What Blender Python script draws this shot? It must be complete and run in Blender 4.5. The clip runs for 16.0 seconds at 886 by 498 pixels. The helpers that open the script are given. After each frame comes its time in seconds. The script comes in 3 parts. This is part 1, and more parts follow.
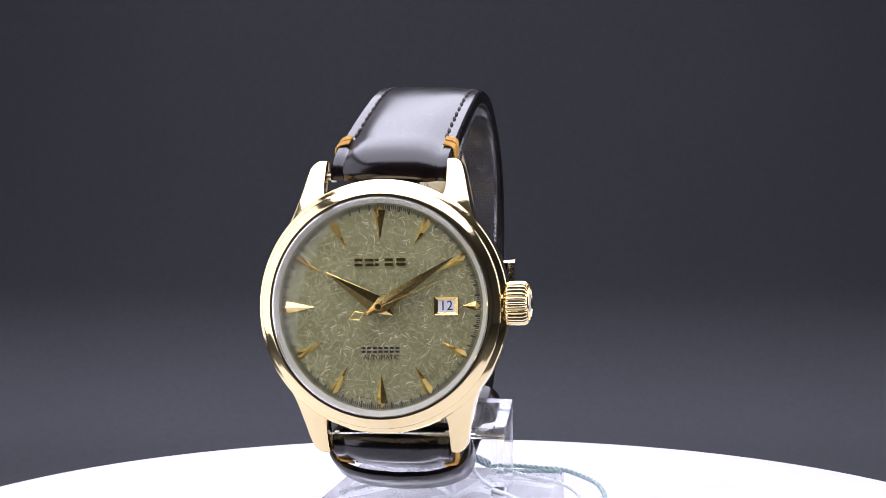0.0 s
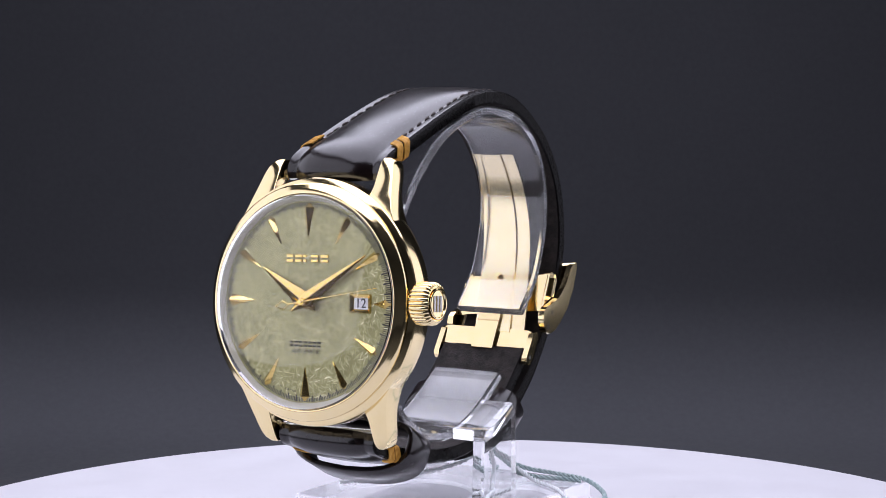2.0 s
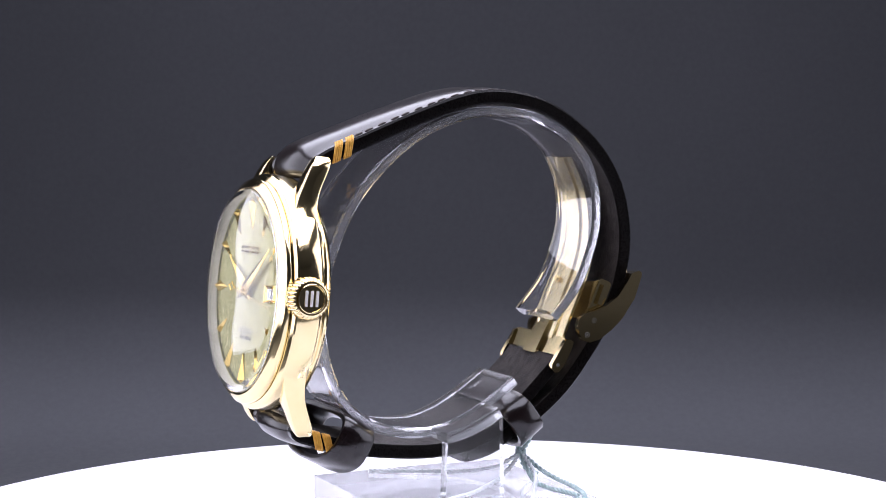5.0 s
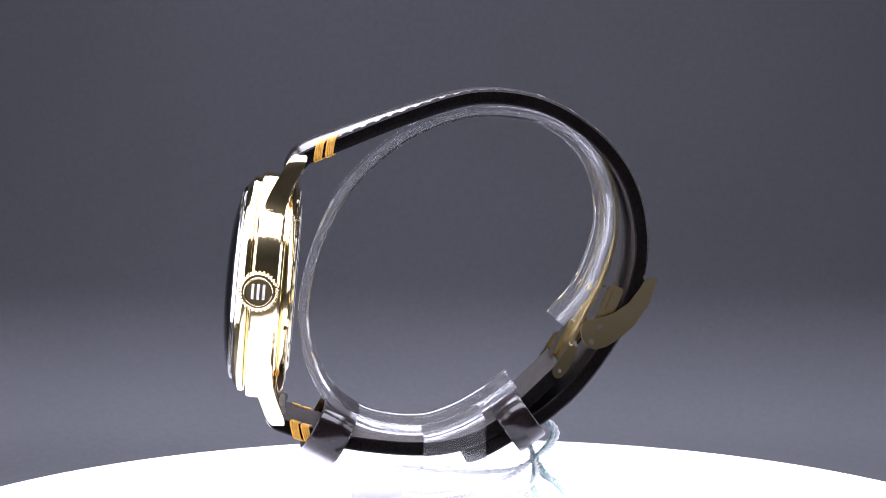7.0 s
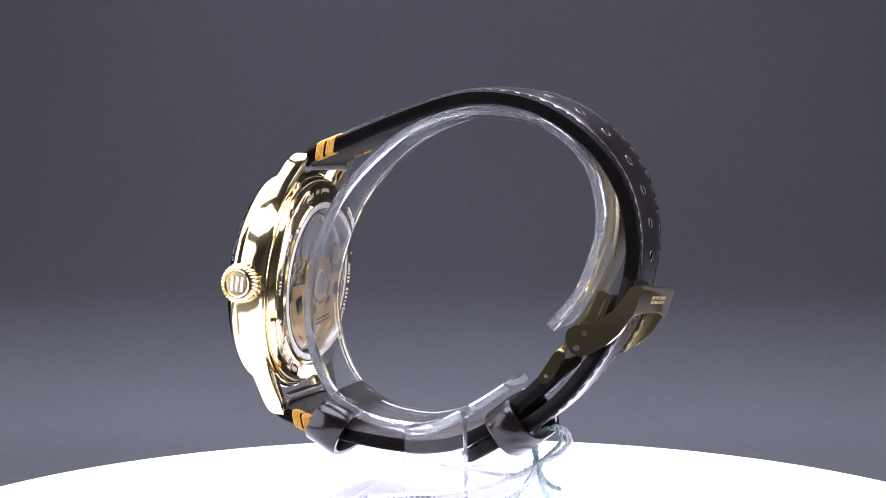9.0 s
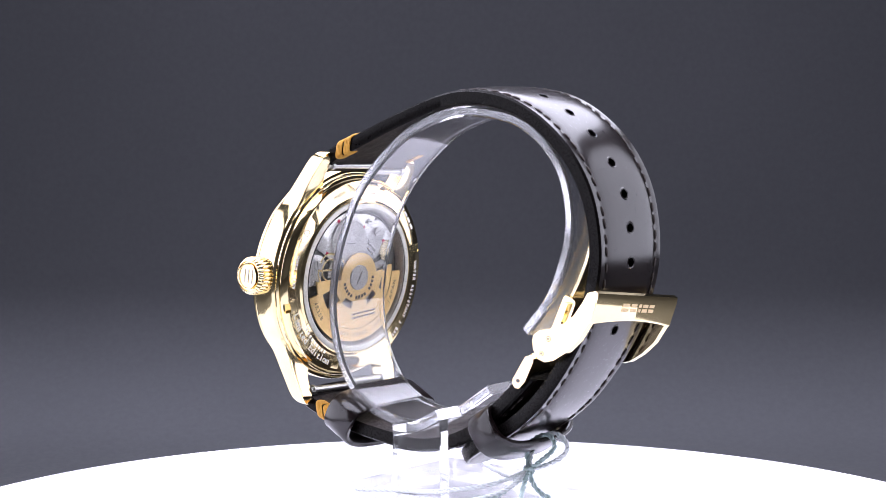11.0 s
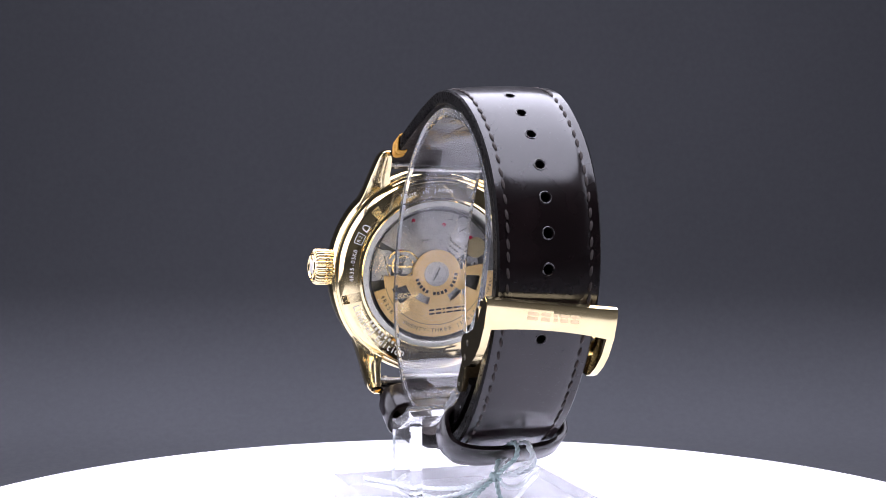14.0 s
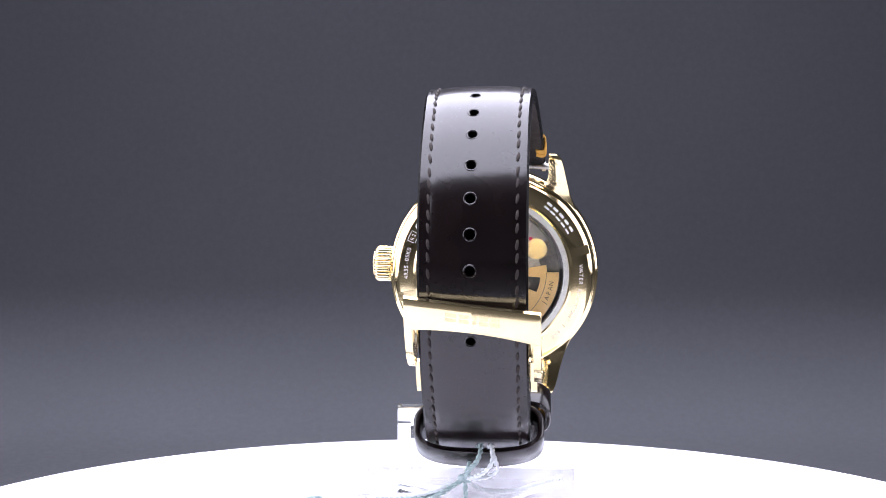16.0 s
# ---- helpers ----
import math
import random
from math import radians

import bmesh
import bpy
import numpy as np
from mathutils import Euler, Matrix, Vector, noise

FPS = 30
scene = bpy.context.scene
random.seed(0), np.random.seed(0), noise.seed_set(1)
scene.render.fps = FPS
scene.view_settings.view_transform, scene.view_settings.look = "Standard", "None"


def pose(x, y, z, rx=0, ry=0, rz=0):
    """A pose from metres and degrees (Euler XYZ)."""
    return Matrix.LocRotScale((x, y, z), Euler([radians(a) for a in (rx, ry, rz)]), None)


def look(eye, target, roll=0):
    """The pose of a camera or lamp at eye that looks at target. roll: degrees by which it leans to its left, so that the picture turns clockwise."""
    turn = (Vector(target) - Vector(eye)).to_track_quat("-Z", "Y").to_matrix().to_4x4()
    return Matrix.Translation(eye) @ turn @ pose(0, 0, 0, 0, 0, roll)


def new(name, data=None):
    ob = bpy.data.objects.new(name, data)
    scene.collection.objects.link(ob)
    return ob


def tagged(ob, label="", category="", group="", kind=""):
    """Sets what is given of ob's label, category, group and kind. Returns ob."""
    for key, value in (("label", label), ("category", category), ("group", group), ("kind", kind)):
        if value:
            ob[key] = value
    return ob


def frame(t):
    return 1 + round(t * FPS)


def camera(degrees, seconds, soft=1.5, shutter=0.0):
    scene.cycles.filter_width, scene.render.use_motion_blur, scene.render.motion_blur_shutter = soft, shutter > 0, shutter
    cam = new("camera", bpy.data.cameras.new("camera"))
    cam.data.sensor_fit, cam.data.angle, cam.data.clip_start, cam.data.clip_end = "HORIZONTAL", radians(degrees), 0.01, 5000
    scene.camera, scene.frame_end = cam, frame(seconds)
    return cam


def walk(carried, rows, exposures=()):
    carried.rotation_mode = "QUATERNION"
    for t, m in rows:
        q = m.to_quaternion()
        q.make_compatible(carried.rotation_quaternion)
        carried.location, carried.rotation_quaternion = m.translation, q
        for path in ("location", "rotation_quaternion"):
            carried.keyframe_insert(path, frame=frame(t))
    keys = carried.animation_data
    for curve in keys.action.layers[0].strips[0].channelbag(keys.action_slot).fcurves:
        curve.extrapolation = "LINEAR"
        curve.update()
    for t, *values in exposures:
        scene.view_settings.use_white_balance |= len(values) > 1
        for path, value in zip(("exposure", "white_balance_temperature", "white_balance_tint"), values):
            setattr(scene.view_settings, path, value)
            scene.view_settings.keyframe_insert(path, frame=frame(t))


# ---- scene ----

U = 0.00096                      # one drawing unit of the watch, in metres
W0, WS = 10.3, 10.8612           # turn of the table: start, degrees a second

# ---------------- camera ----------------
cam = camera(27.52, 16.0, soft=0.8)
eye_pose = pose(-2.21 * U, -335.6 * U, 84.5 * U, 90 - 4.578, 0, 0)
walk(cam, [(0.0, eye_pose), (16.0, eye_pose)],
     exposures=[(0.0, -0.36), (0.5, -0.45), (1.0, -0.50), (1.5, -0.72), (2.0, -0.86), (3.0, -0.84), (3.5, -0.72), (4.2, -0.5), (6.3, 0.5), (7.0, 0.67), (9.0, 0.62),
                (11.3, 0.1), (12.5, -0.05), (14.5, 0.2), (16.0, 0.45)])

# ---------------- light ----------------
world = bpy.data.worlds.new("world")
scene.world = world
world.use_nodes = True
world.node_tree.nodes["Background"].inputs[0].default_value = (0.75, 0.8, 1.0, 1)
world.node_tree.nodes["Background"].inputs[1].default_value = 0.02


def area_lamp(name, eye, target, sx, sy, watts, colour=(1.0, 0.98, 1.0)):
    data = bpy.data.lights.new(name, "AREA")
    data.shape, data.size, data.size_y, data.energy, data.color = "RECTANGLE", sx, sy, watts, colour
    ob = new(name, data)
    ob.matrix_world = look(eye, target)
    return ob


area_lamp("overhead_light", (0, 0.13, 0.41), (0, 0.13, 0), 0.56, 0.78, 8.3, (0.83, 0.825, 1.0))
area_lamp("left_light", (-0.42, -0.04, 0.18), (0, -0.04, 0.08), 0.82, 0.48, 3.3, (0.85, 0.845, 1.0))
area_lamp("right_light", (0.42, 0.035, 0.19), (0, 0, 0.08), 0.44, 0.42, 1.6, (0.85, 0.845, 1.0))
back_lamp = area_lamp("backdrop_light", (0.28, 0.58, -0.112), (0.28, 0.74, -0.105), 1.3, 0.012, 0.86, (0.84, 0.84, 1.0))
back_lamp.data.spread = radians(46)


# ---------------- materials ----------------
def material(name):
    m = bpy.data.materials.new(name)
    m.use_nodes = True
    nt = m.node_tree
    return m, nt, nt.nodes["Principled BSDF"]


def set_in(node, **kw):
    for k, v in kw.items():
        node.inputs[k.replace("_", " ")].default_value = v


def add_noise(nt, scale, detail=4.0, rough=0.55, coord="Object", stretch=None, rot=None):
    tc = nt.nodes.new("ShaderNodeTexCoord")
    n = nt.nodes.new("ShaderNodeTexNoise")
    set_in(n, Scale=scale, Detail=detail, Roughness=rough)
    if stretch:
        mp = nt.nodes.new("ShaderNodeMapping")
        mp.inputs["Scale"].default_value = stretch
        if rot:
            mp.inputs["Rotation"].default_value = rot
        nt.links.new(tc.outputs[coord], mp.inputs[0])
        nt.links.new(mp.outputs[0], n.inputs[0])
    else:
        nt.links.new(tc.outputs[coord], n.inputs[0])
    return n


def ramp(nt, src, stops):
    r = nt.nodes.new("ShaderNodeValToRGB")
    while len(r.color_ramp.elements) < len(stops):
        r.color_ramp.elements.new(0.5)
    for e, (p, c) in zip(r.color_ramp.elements, stops):
        e.position, e.color = p, (*c, 1) if len(c) == 3 else c
    nt.links.new(src, r.inputs[0])
    return r


def bump(nt, bsdf, src, strength, dist):
    b = nt.nodes.new("ShaderNodeBump")
    set_in(b, Strength=strength, Distance=dist)
    nt.links.new(src, b.inputs["Height"])
    nt.links.new(b.outputs[0], bsdf.inputs["Normal"])
    return b


def noisy(name, c1, c2, scale, r1, r2, metallic=0.0, bump_s=0.0, bump_d=0.0001, fine=None, coat=0.0):
    m, nt, b = material(name)
    n = add_noise(nt, scale)
    nt.links.new(ramp(nt, n.outputs[0], [(0.35, c1), (0.65, c2)]).outputs[0], b.inputs["Base Color"])
    n2 = add_noise(nt, fine or scale * 7)
    nt.links.new(ramp(nt, n2.outputs[0], [(0.3, (r1,) * 3), (0.7, (r2,) * 3)]).outputs[0], b.inputs["Roughness"])
    set_in(b, Metallic=metallic)
    b.inputs["Coat Weight"].default_value = coat
    if coat:
        b.inputs["Coat Roughness"].default_value = 0.17
        b.inputs["Coat IOR"].default_value = 1.6
    if bump_s:
        bump(nt, b, n2.outputs[0], bump_s, bump_d)
    return m


GOLD = noisy("polished_gold", (0.88, 0.715, 0.39), (0.90, 0.745, 0.43), 300, 0.085, 0.12, 1.0)
GOLD_SATIN = noisy("satin_gold", (0.90, 0.76, 0.46), (0.94, 0.80, 0.50), 300, 0.2, 0.24, 1.0, 0, 0.0001, 15000)
GOLD_MARK = noisy("marker_gold", (0.78, 0.57, 0.20), (0.84, 0.63, 0.25), 500, 0.06, 0.12, 1.0)
FLANGE_SHEEN = noisy("flange_sheen", (0.56, 0.54, 0.45), (0.62, 0.60, 0.51), 300, 0.3, 0.4, 0.0)
GASKET = noisy("pale_gasket", (0.56, 0.55, 0.49), (0.64, 0.63, 0.56), 600, 0.25, 0.35, 0.3)
FIBRE = noisy("paper_fibre", (0.72, 0.70, 0.46), (0.84, 0.82, 0.58), 900, 0.3, 0.4, 0.65)
ETCH = noisy("etched_gold", (0.80, 0.62, 0.36), (0.85, 0.67, 0.40), 2000, 0.35, 0.45, 1.0)
ETCH_PALE = noisy("pale_engraving", (0.75, 0.74, 0.70), (0.82, 0.80, 0.76), 2000, 0.5, 0.6, 0.4)
STEEL = noisy("movement_steel", (0.48, 0.475, 0.46), (0.58, 0.575, 0.56), 300, 0.24, 0.34, 1.0, 0, 0.0001, 15000)
STEEL_DARK = noisy("dark_steel", (0.10, 0.10, 0.10), (0.16, 0.16, 0.15), 900, 0.3, 0.5, 0.8)
ROTOR = noisy("rotor_gilt", (0.80, 0.55, 0.24), (0.86, 0.62, 0.30), 300, 0.3, 0.34, 1.0, 0, 0.0001, 15000)
JEWEL = noisy("red_jewel", (0.45, 0.02, 0.06), (0.6, 0.05, 0.1), 900, 0.08, 0.12)
INK = noisy("dark_print", (0.01, 0.01, 0.012), (0.02, 0.02, 0.022), 900, 0.35, 0.5)
PAPER = noisy("date_white", (0.82, 0.82, 0.84), (0.86, 0.86, 0.87), 900, 0.5, 0.6)
LEATHER = noisy("polished_leather", (0.0042, 0.0022, 0.0024), (0.0075, 0.0040, 0.0042), 160, 0.27, 0.31, 0.0, 0.012, 0.0001, 2600, 0.66)
LEATHER.node_tree.nodes["Principled BSDF"].inputs["Specular IOR Level"].default_value = 0.1
LEATHER_EDGE = noisy("leather_edge", (0.0022, 0.0018, 0.0018), (0.005, 0.004, 0.0038), 900, 0.22, 0.35, 0.0, 0.2, 0.0003, 2500)
LEATHER_EDGE.node_tree.nodes["Principled BSDF"].inputs["Specular IOR Level"].default_value = 0.07
LINING = noisy("suede_lining", (0.010, 0.0075, 0.007), (0.030, 0.024, 0.022), 500, 0.55, 0.85, 0.0, 0.6, 0.0003, 2600)
LINING.node_tree.nodes["Principled BSDF"].inputs["Specular IOR Level"].default_value = 0.2
THREAD = noisy("dark_thread", (0.020, 0.014, 0.012), (0.036, 0.026, 0.022), 1500, 0.7, 0.9, 0.0, 0.4, 0.0002, 4000)
OCHRE = noisy("ochre_thread", (0.48, 0.23, 0.02), (0.66, 0.35, 0.05), 1200, 0.5, 0.7, 0.0, 0.5, 0.0002, 5000)
CORD_GREEN = noisy("sage_cord", (0.30, 0.40, 0.40), (0.48, 0.58, 0.57), 900, 0.6, 0.8, 0.0, 0.4, 0.0002, 5000)
CORD_WHITE = noisy("white_cord", (0.70, 0.74, 0.76), (0.84, 0.86, 0.87), 900, 0.6, 0.8, 0.0, 0.4, 0.0002, 5000)
TABLE = noisy("white_table", (0.63, 0.62, 0.65), (0.66, 0.65, 0.68), 14, 0.35, 0.45)
WALL = noisy("studio_wall", (0.23, 0.227, 0.22), (0.26, 0.257, 0.25), 5, 0.8, 0.9)
BACK = noisy("grey_backdrop", (0.0288, 0.0298, 0.0342), (0.0328, 0.0338, 0.0388), 5, 0.8, 0.9, 0.0, 0.05, 0.0005, 300)
ROOM = noisy("dark_room", (0.30, 0.297, 0.29), (0.33, 0.327, 0.32), 5, 0.8, 0.9)
FLOOR = noisy("dark_floor", (0.095, 0.094, 0.092), (0.115, 0.113, 0.11), 5, 0.7, 0.9)


def clear(name, ior, tint=(1, 1, 1), rough=0.0, scratch_haze=0.0):
    m, nt, b = material(name)
    set_in(b, Base_Color=(*tint, 1), Roughness=rough, IOR=ior, Transmission_Weight=0.98 if scratch_haze else 1.0)
    if scratch_haze:
        n = add_noise(nt, 700, 3)
        nt.links.new(ramp(nt, n.outputs[0], [(0.60, (rough,) * 3), (0.75, (rough + scratch_haze,) * 3)]).outputs[0], b.inputs["Roughness"])
        n2 = add_noise(nt, 90, 2)
        bump(nt, b, n2.outputs[0], 0.05, 0.0003)
    return m


FROST, _nt, _b = material("sawn_acrylic_edge")
set_in(_b, Base_Color=(0.93, 0.94, 0.97, 1), Roughness=0.08, IOR=1.49, Transmission_Weight=0.945)
bump(_nt, _b, add_noise(_nt, 1500, 3).outputs[0], 0.5, 0.0003)
ACRYLIC = clear("clear_acrylic", 1.49, (0.985, 0.99, 1.0), 0.0, 0.12)
CRYSTAL = clear("watch_crystal", 1.45)
CRYSTAL.node_tree.nodes["Principled BSDF"].inputs["Specular Tint"].default_value = (0.3, 0.3, 0.34, 1)


def dial_material():
    m, nt, b = material("washi_dial")
    streaks = None
    for k in range(6):
        a = k * math.pi / 6 + 0.2
        n = add_noise(nt, 1.0, 0.0, 0.4, "Object", (2300, 380, 2300), None)
        mp = n.inputs[0].links[0].from_node
        turn = nt.nodes.new("ShaderNodeMapping")
        turn.inputs["Rotation"].default_value = (0, a, 0)
        nt.links.new(mp.inputs[0].links[0].from_socket, turn.inputs[0])
        nt.links.new(turn.outputs[0], mp.inputs[0])
        mp.inputs["Location"].default_value = (k * 3.7, k * 1.3, k * 7.1)
        mp.inputs["Scale"].default_value = (3000, 400, 760)
        r = ramp(nt, n.outputs[0], [(0.63, (0, 0, 0)), (0.80, (1, 1, 1))])
        if streaks is None:
            streaks = r.outputs[0]
        else:
            mx = nt.nodes.new("ShaderNodeMix")
            mx.data_type, mx.blend_type = "RGBA", "LIGHTEN"
            mx.inputs[0].default_value = 1.0
            nt.links.new(streaks, mx.inputs[6])
            nt.links.new(r.outputs[0], mx.inputs[7])
            streaks = mx.outputs[2]
    cloud = add_noise(nt, 260, 3)
    base = ramp(nt, cloud.outputs[0], [(0.3, (0.265, 0.252, 0.118)), (0.7, (0.37, 0.353, 0.172))])
    mx = nt.nodes.new("ShaderNodeMix")
    mx.data_type = "RGBA"
    nt.links.new(streaks, mx.inputs[0])
    nt.links.new(base.outputs[0], mx.inputs[6])
    mx.inputs[7].default_value = (0.46, 0.44, 0.24, 1)
    nt.links.new(mx.outputs[2], b.inputs["Base Color"])
    set_in(b, Metallic=0.62, Roughness=0.46)
    bump(nt, b, streaks, 0.15, 0.00005)
    return m


DIAL = dial_material()
_nt = FIBRE.node_tree
_geo = _nt.nodes.new("ShaderNodeNewGeometry")
_nt.links.new(ramp(_nt, _geo.outputs["Random Per Island"], [(0.0, (0.46, 0.43, 0.20)), (0.55, (0.62, 0.58, 0.33)), (1.0, (0.88, 0.85, 0.58))]).outputs[0], _nt.nodes["Principled BSDF"].inputs["Base Color"])


# ---------------- mesh helpers (drawing units) ----------------
HEAD = (Matrix.Translation((-5.8, -35.4, 50.7)) @
        Matrix(((1, 0, 0, 0), (0, math.sin(radians(5.2)), -math.cos(radians(5.2)), 0),
                (0, math.cos(radians(5.2)), math.sin(radians(5.2)), 0), (0, 0, 0, 1))) @ Matrix.Rotation(radians(1.7), 4, "Z"))
CROWN = HEAD @ Matrix.Translation((0.05, 0.3, 0.5))
ONE = Matrix.Identity(4)
BACKW = Matrix.Rotation(math.pi, 4, "Y")   # caseback frame: x mirrored, z out of the back


def smooth_mesh(me, angle=32):
    for p in me.polygons:
        p.use_smooth = True
    me.set_sharp_from_angle(angle=radians(angle))


def part(name, bm, mat, parent=None, label="", m=ONE, angle=32, bev=0.0):
    if bev:
        es = [e for e in bm.edges if len(e.link_faces) == 2 and e.calc_face_angle(0) > 0.6]
        bmesh.ops.bevel(bm, geom=es, offset=bev, segments=2, profile=0.6, affect="EDGES", clamp_overlap=True)
    bm.transform(Matrix.Scale(U, 4) @ m)
    bmesh.ops.recalc_face_normals(bm, faces=bm.faces)
    me = bpy.data.meshes.new(name)
    bm.to_mesh(me)
    bm.free()
    for one in (mat if isinstance(mat, (list, tuple)) else [mat]):
        me.materials.append(one)
    smooth_mesh(me, angle)
    ob = new(name, me)
    if parent:
        ob.parent = parent
    if label:
        tagged(ob, label)
    return ob


def shared(name, me, parent, m):
    """A piece on a mesh it shares; m in drawing units."""
    ob = new(name, me)
    ob.parent = parent
    loc, q, sc = m.decompose()
    ob.matrix_basis = Matrix.LocRotScale(loc * U, q, sc)
    return ob


def mesh_of(name, bm, mat):
    bm.transform(Matrix.Scale(U, 4))
    bmesh.ops.recalc_face_normals(bm, faces=bm.faces)
    me = bpy.data.meshes.new(name)
    bm.to_mesh(me)
    bm.free()
    me.materials.append(mat)
    smooth_mesh(me, 40)
    return me


def box(x0, x1, y0, y1, z0, z1):
    bm = bmesh.new()
    v = [bm.verts.new(p) for p in ((x0, y0, z0), (x1, y0, z0), (x1, y1, z0), (x0, y1, z0), (x0, y0, z1), (x1, y0, z1), (x1, y1, z1), (x0, y1, z1))]
    for f in ((0, 3, 2, 1), (4, 5, 6, 7), (0, 1, 5, 4), (1, 2, 6, 5), (2, 3, 7, 6), (3, 0, 4, 7)):
        bm.faces.new([v[i] for i in f])
    return bm


def lathe(profile, n=128, closed=True):
    """profile: (radius, height) turned round z."""
    bm = bmesh.new()
    rings = []
    for r, z in profile:
        if r < 1e-6:
            rings.append([bm.verts.new((0, 0, z))])
        else:
            rings.append([bm.verts.new((r * math.cos(2 * math.pi * i / n), r * math.sin(2 * math.pi * i / n), z)) for i in range(n)])
    pairs = list(zip(rings, rings[1:] + rings[:1])) if closed else list(zip(rings, rings[1:]))
    for a, b in pairs:
        for i in range(n):
            q = [a[i % len(a)], a[(i + 1) % n % len(a)], b[(i + 1) % n % len(b)], b[i % len(b)]]
            q = list(dict.fromkeys(q))
            if len(q) > 2:
                bm.faces.new(q)
    return bm


def prism(poly, z0, z1):
    bm = bmesh.new()
    a = [bm.verts.new((x, y, z0)) for x, y in poly]
    b = [bm.verts.new((x, y, z1)) for x, y in poly]
    n = len(poly)
    bm.faces.new(a[::-1])
    bm.faces.new(b)
    for i in range(n):
        bm.faces.new((a[i], a[(i + 1) % n], b[(i + 1) % n], b[i]))
    return bm


SIDE = Matrix(((0, 0, 1, 0), (1, 0, 0, 0), (0, 1, 0, 0), (0, 0, 0, 1)))   # (y, z, x) prism into the watch's side plane


def spline(pts, step=0.6):
    """Evenly spaced points on a Catmull-Rom curve."""
    p = [np.array(q, float) for q in pts]
    p = [2 * p[0] - p[1]] + p + [2 * p[-1] - p[-2]]
    out = []
    for i in range(1, len(p) - 2):
        for t in np.linspace(0, 1, 24, endpoint=False):
            a, b, c, d = p[i - 1:i + 3]
            out.append(0.5 * ((2 * b) + (c - a) * t + (2 * a - 5 * b + 4 * c - d) * t ** 2 + (3 * b - a - 3 * c + d) * t ** 3))
    out.append(p[-2])
    out = np.array(out)
    for _ in range(12):
        out[1:-1] = 0.25 * out[:-2] + 0.5 * out[1:-1] + 0.25 * out[2:]
    s = np.r_[0, np.cumsum(np.linalg.norm(np.diff(out, axis=0), axis=1))]
    k = max(2, int(round(s[-1] / step)))
    at = np.linspace(0, s[-1], k + 1)
    return np.stack([np.interp(at, s, out[:, j]) for j in range(out.shape[1])], 1), at


def frames2(path):
    """Tangents and left normals of a plane curve."""
    t = np.gradient(path, axis=0)
    t /= np.linalg.norm(t, axis=1)[:, None]
    return t, np.stack([-t[:, 1], t[:, 0]], 1)


def band(path, s, section, side):
    """Sweep a closed section [(x, h)] (a function of the arc) along a (y, z) path; h grows to the path's left if side is 1."""
    bm = bmesh.new()
    t, n = frames2(path)
    rings = []
    for p, q, a in zip(path, n, s):
        rings.append([bm.verts.new((x, p[0] + side * h * q[0], p[1] + side * h * q[1])) for x, h in section(a)])
    k = len(rings[0])
    for a, b in zip(rings, rings[1:]):
        for i in range(k):
            bm.faces.new((a[i], a[(i + 1) % k], b[(i + 1) % k], b[i]))
    bm.faces.new(rings[0][::-1])
    bm.faces.new(rings[-1])
    return bm


def tube(pts, r, n=8, closed=False):
    """A round bar along points in space."""
    bm = bmesh.new()
    p = [Vector(q) for q in pts]
    rings = []
    up = Vector((0.123, 0.456, 0.88))
    m = len(p)
    for i in range(m):
        t = (p[(i + 1) % m] - p[i - 1]) if closed else (p[min(i + 1, m - 1)] - p[max(i - 1, 0)])
        t.normalize()
        a = up - t * up.dot(t)
        a.normalize()
        up = a
        b = t.cross(a)
        rr = r[i] if isinstance(r, (list, tuple)) else r
        rings.append([bm.verts.new(p[i] + rr * (a * math.cos(2 * math.pi * k / n) + b * math.sin(2 * math.pi * k / n))) for k in range(n)])
    for i in range(m if closed else m - 1):
        a, b = rings[i], rings[(i + 1) % m]
        for k in range(n):
            bm.faces.new((a[k], a[(k + 1) % n], b[(k + 1) % n], b[k]))
    if not closed:
        bm.faces.new(rings[0][::-1])
        bm.faces.new(rings[-1])
    return bm


def join(*bms):
    out = bmesh.new()
    for b in bms:
        me = bpy.data.meshes.new("tmp")
        b.to_mesh(me)
        b.free()
        out.from_mesh(me)
        bpy.data.meshes.remove(me)
    return out


def letters(text, size, depth=0.03, align="CENTER"):
    """Text in the built-in font as a bmesh in the xy plane."""
    cu = bpy.data.curves.new("text", "FONT")
    cu.body, cu.size, cu.extrude, cu.align_x, cu.align_y = text, size, depth, align, "CENTER"
    cu.resolution_u = 3
    ob = bpy.data.objects.new("text", cu)
    scene.collection.objects.link(ob)
    dg = bpy.context.evaluated_depsgraph_get()
    me = bpy.data.meshes.new_from_object(ob.evaluated_get(dg))
    bm = bmesh.new()
    bm.from_mesh(me)
    bpy.data.objects.remove(ob)
    bpy.data.curves.remove(cu)
    bpy.data.meshes.remove(me)
    return bm


def arc_letters(text, size, radius, mid, spacing, outward=True, depth=0.03):
    """Text along a circle round z; mid in degrees; outward: the tops of the letters point away from the centre."""
    bms = []
    k = len(text)
    for i, ch in enumerate(text):
        if ch == " ":
            continue
        off = (i - (k - 1) / 2) * spacing / radius
        a = radians(mid) + (-off if outward else off)
        b = letters(ch, size, depth)
        b.transform(Matrix.Rotation(a + (-math.pi / 2 if outward else math.pi / 2), 4, "Z"))
        b.transform(Matrix.Translation((radius * math.cos(a), radius * math.sin(a), 0)))
        bms.append(b)
    return join(*bms)


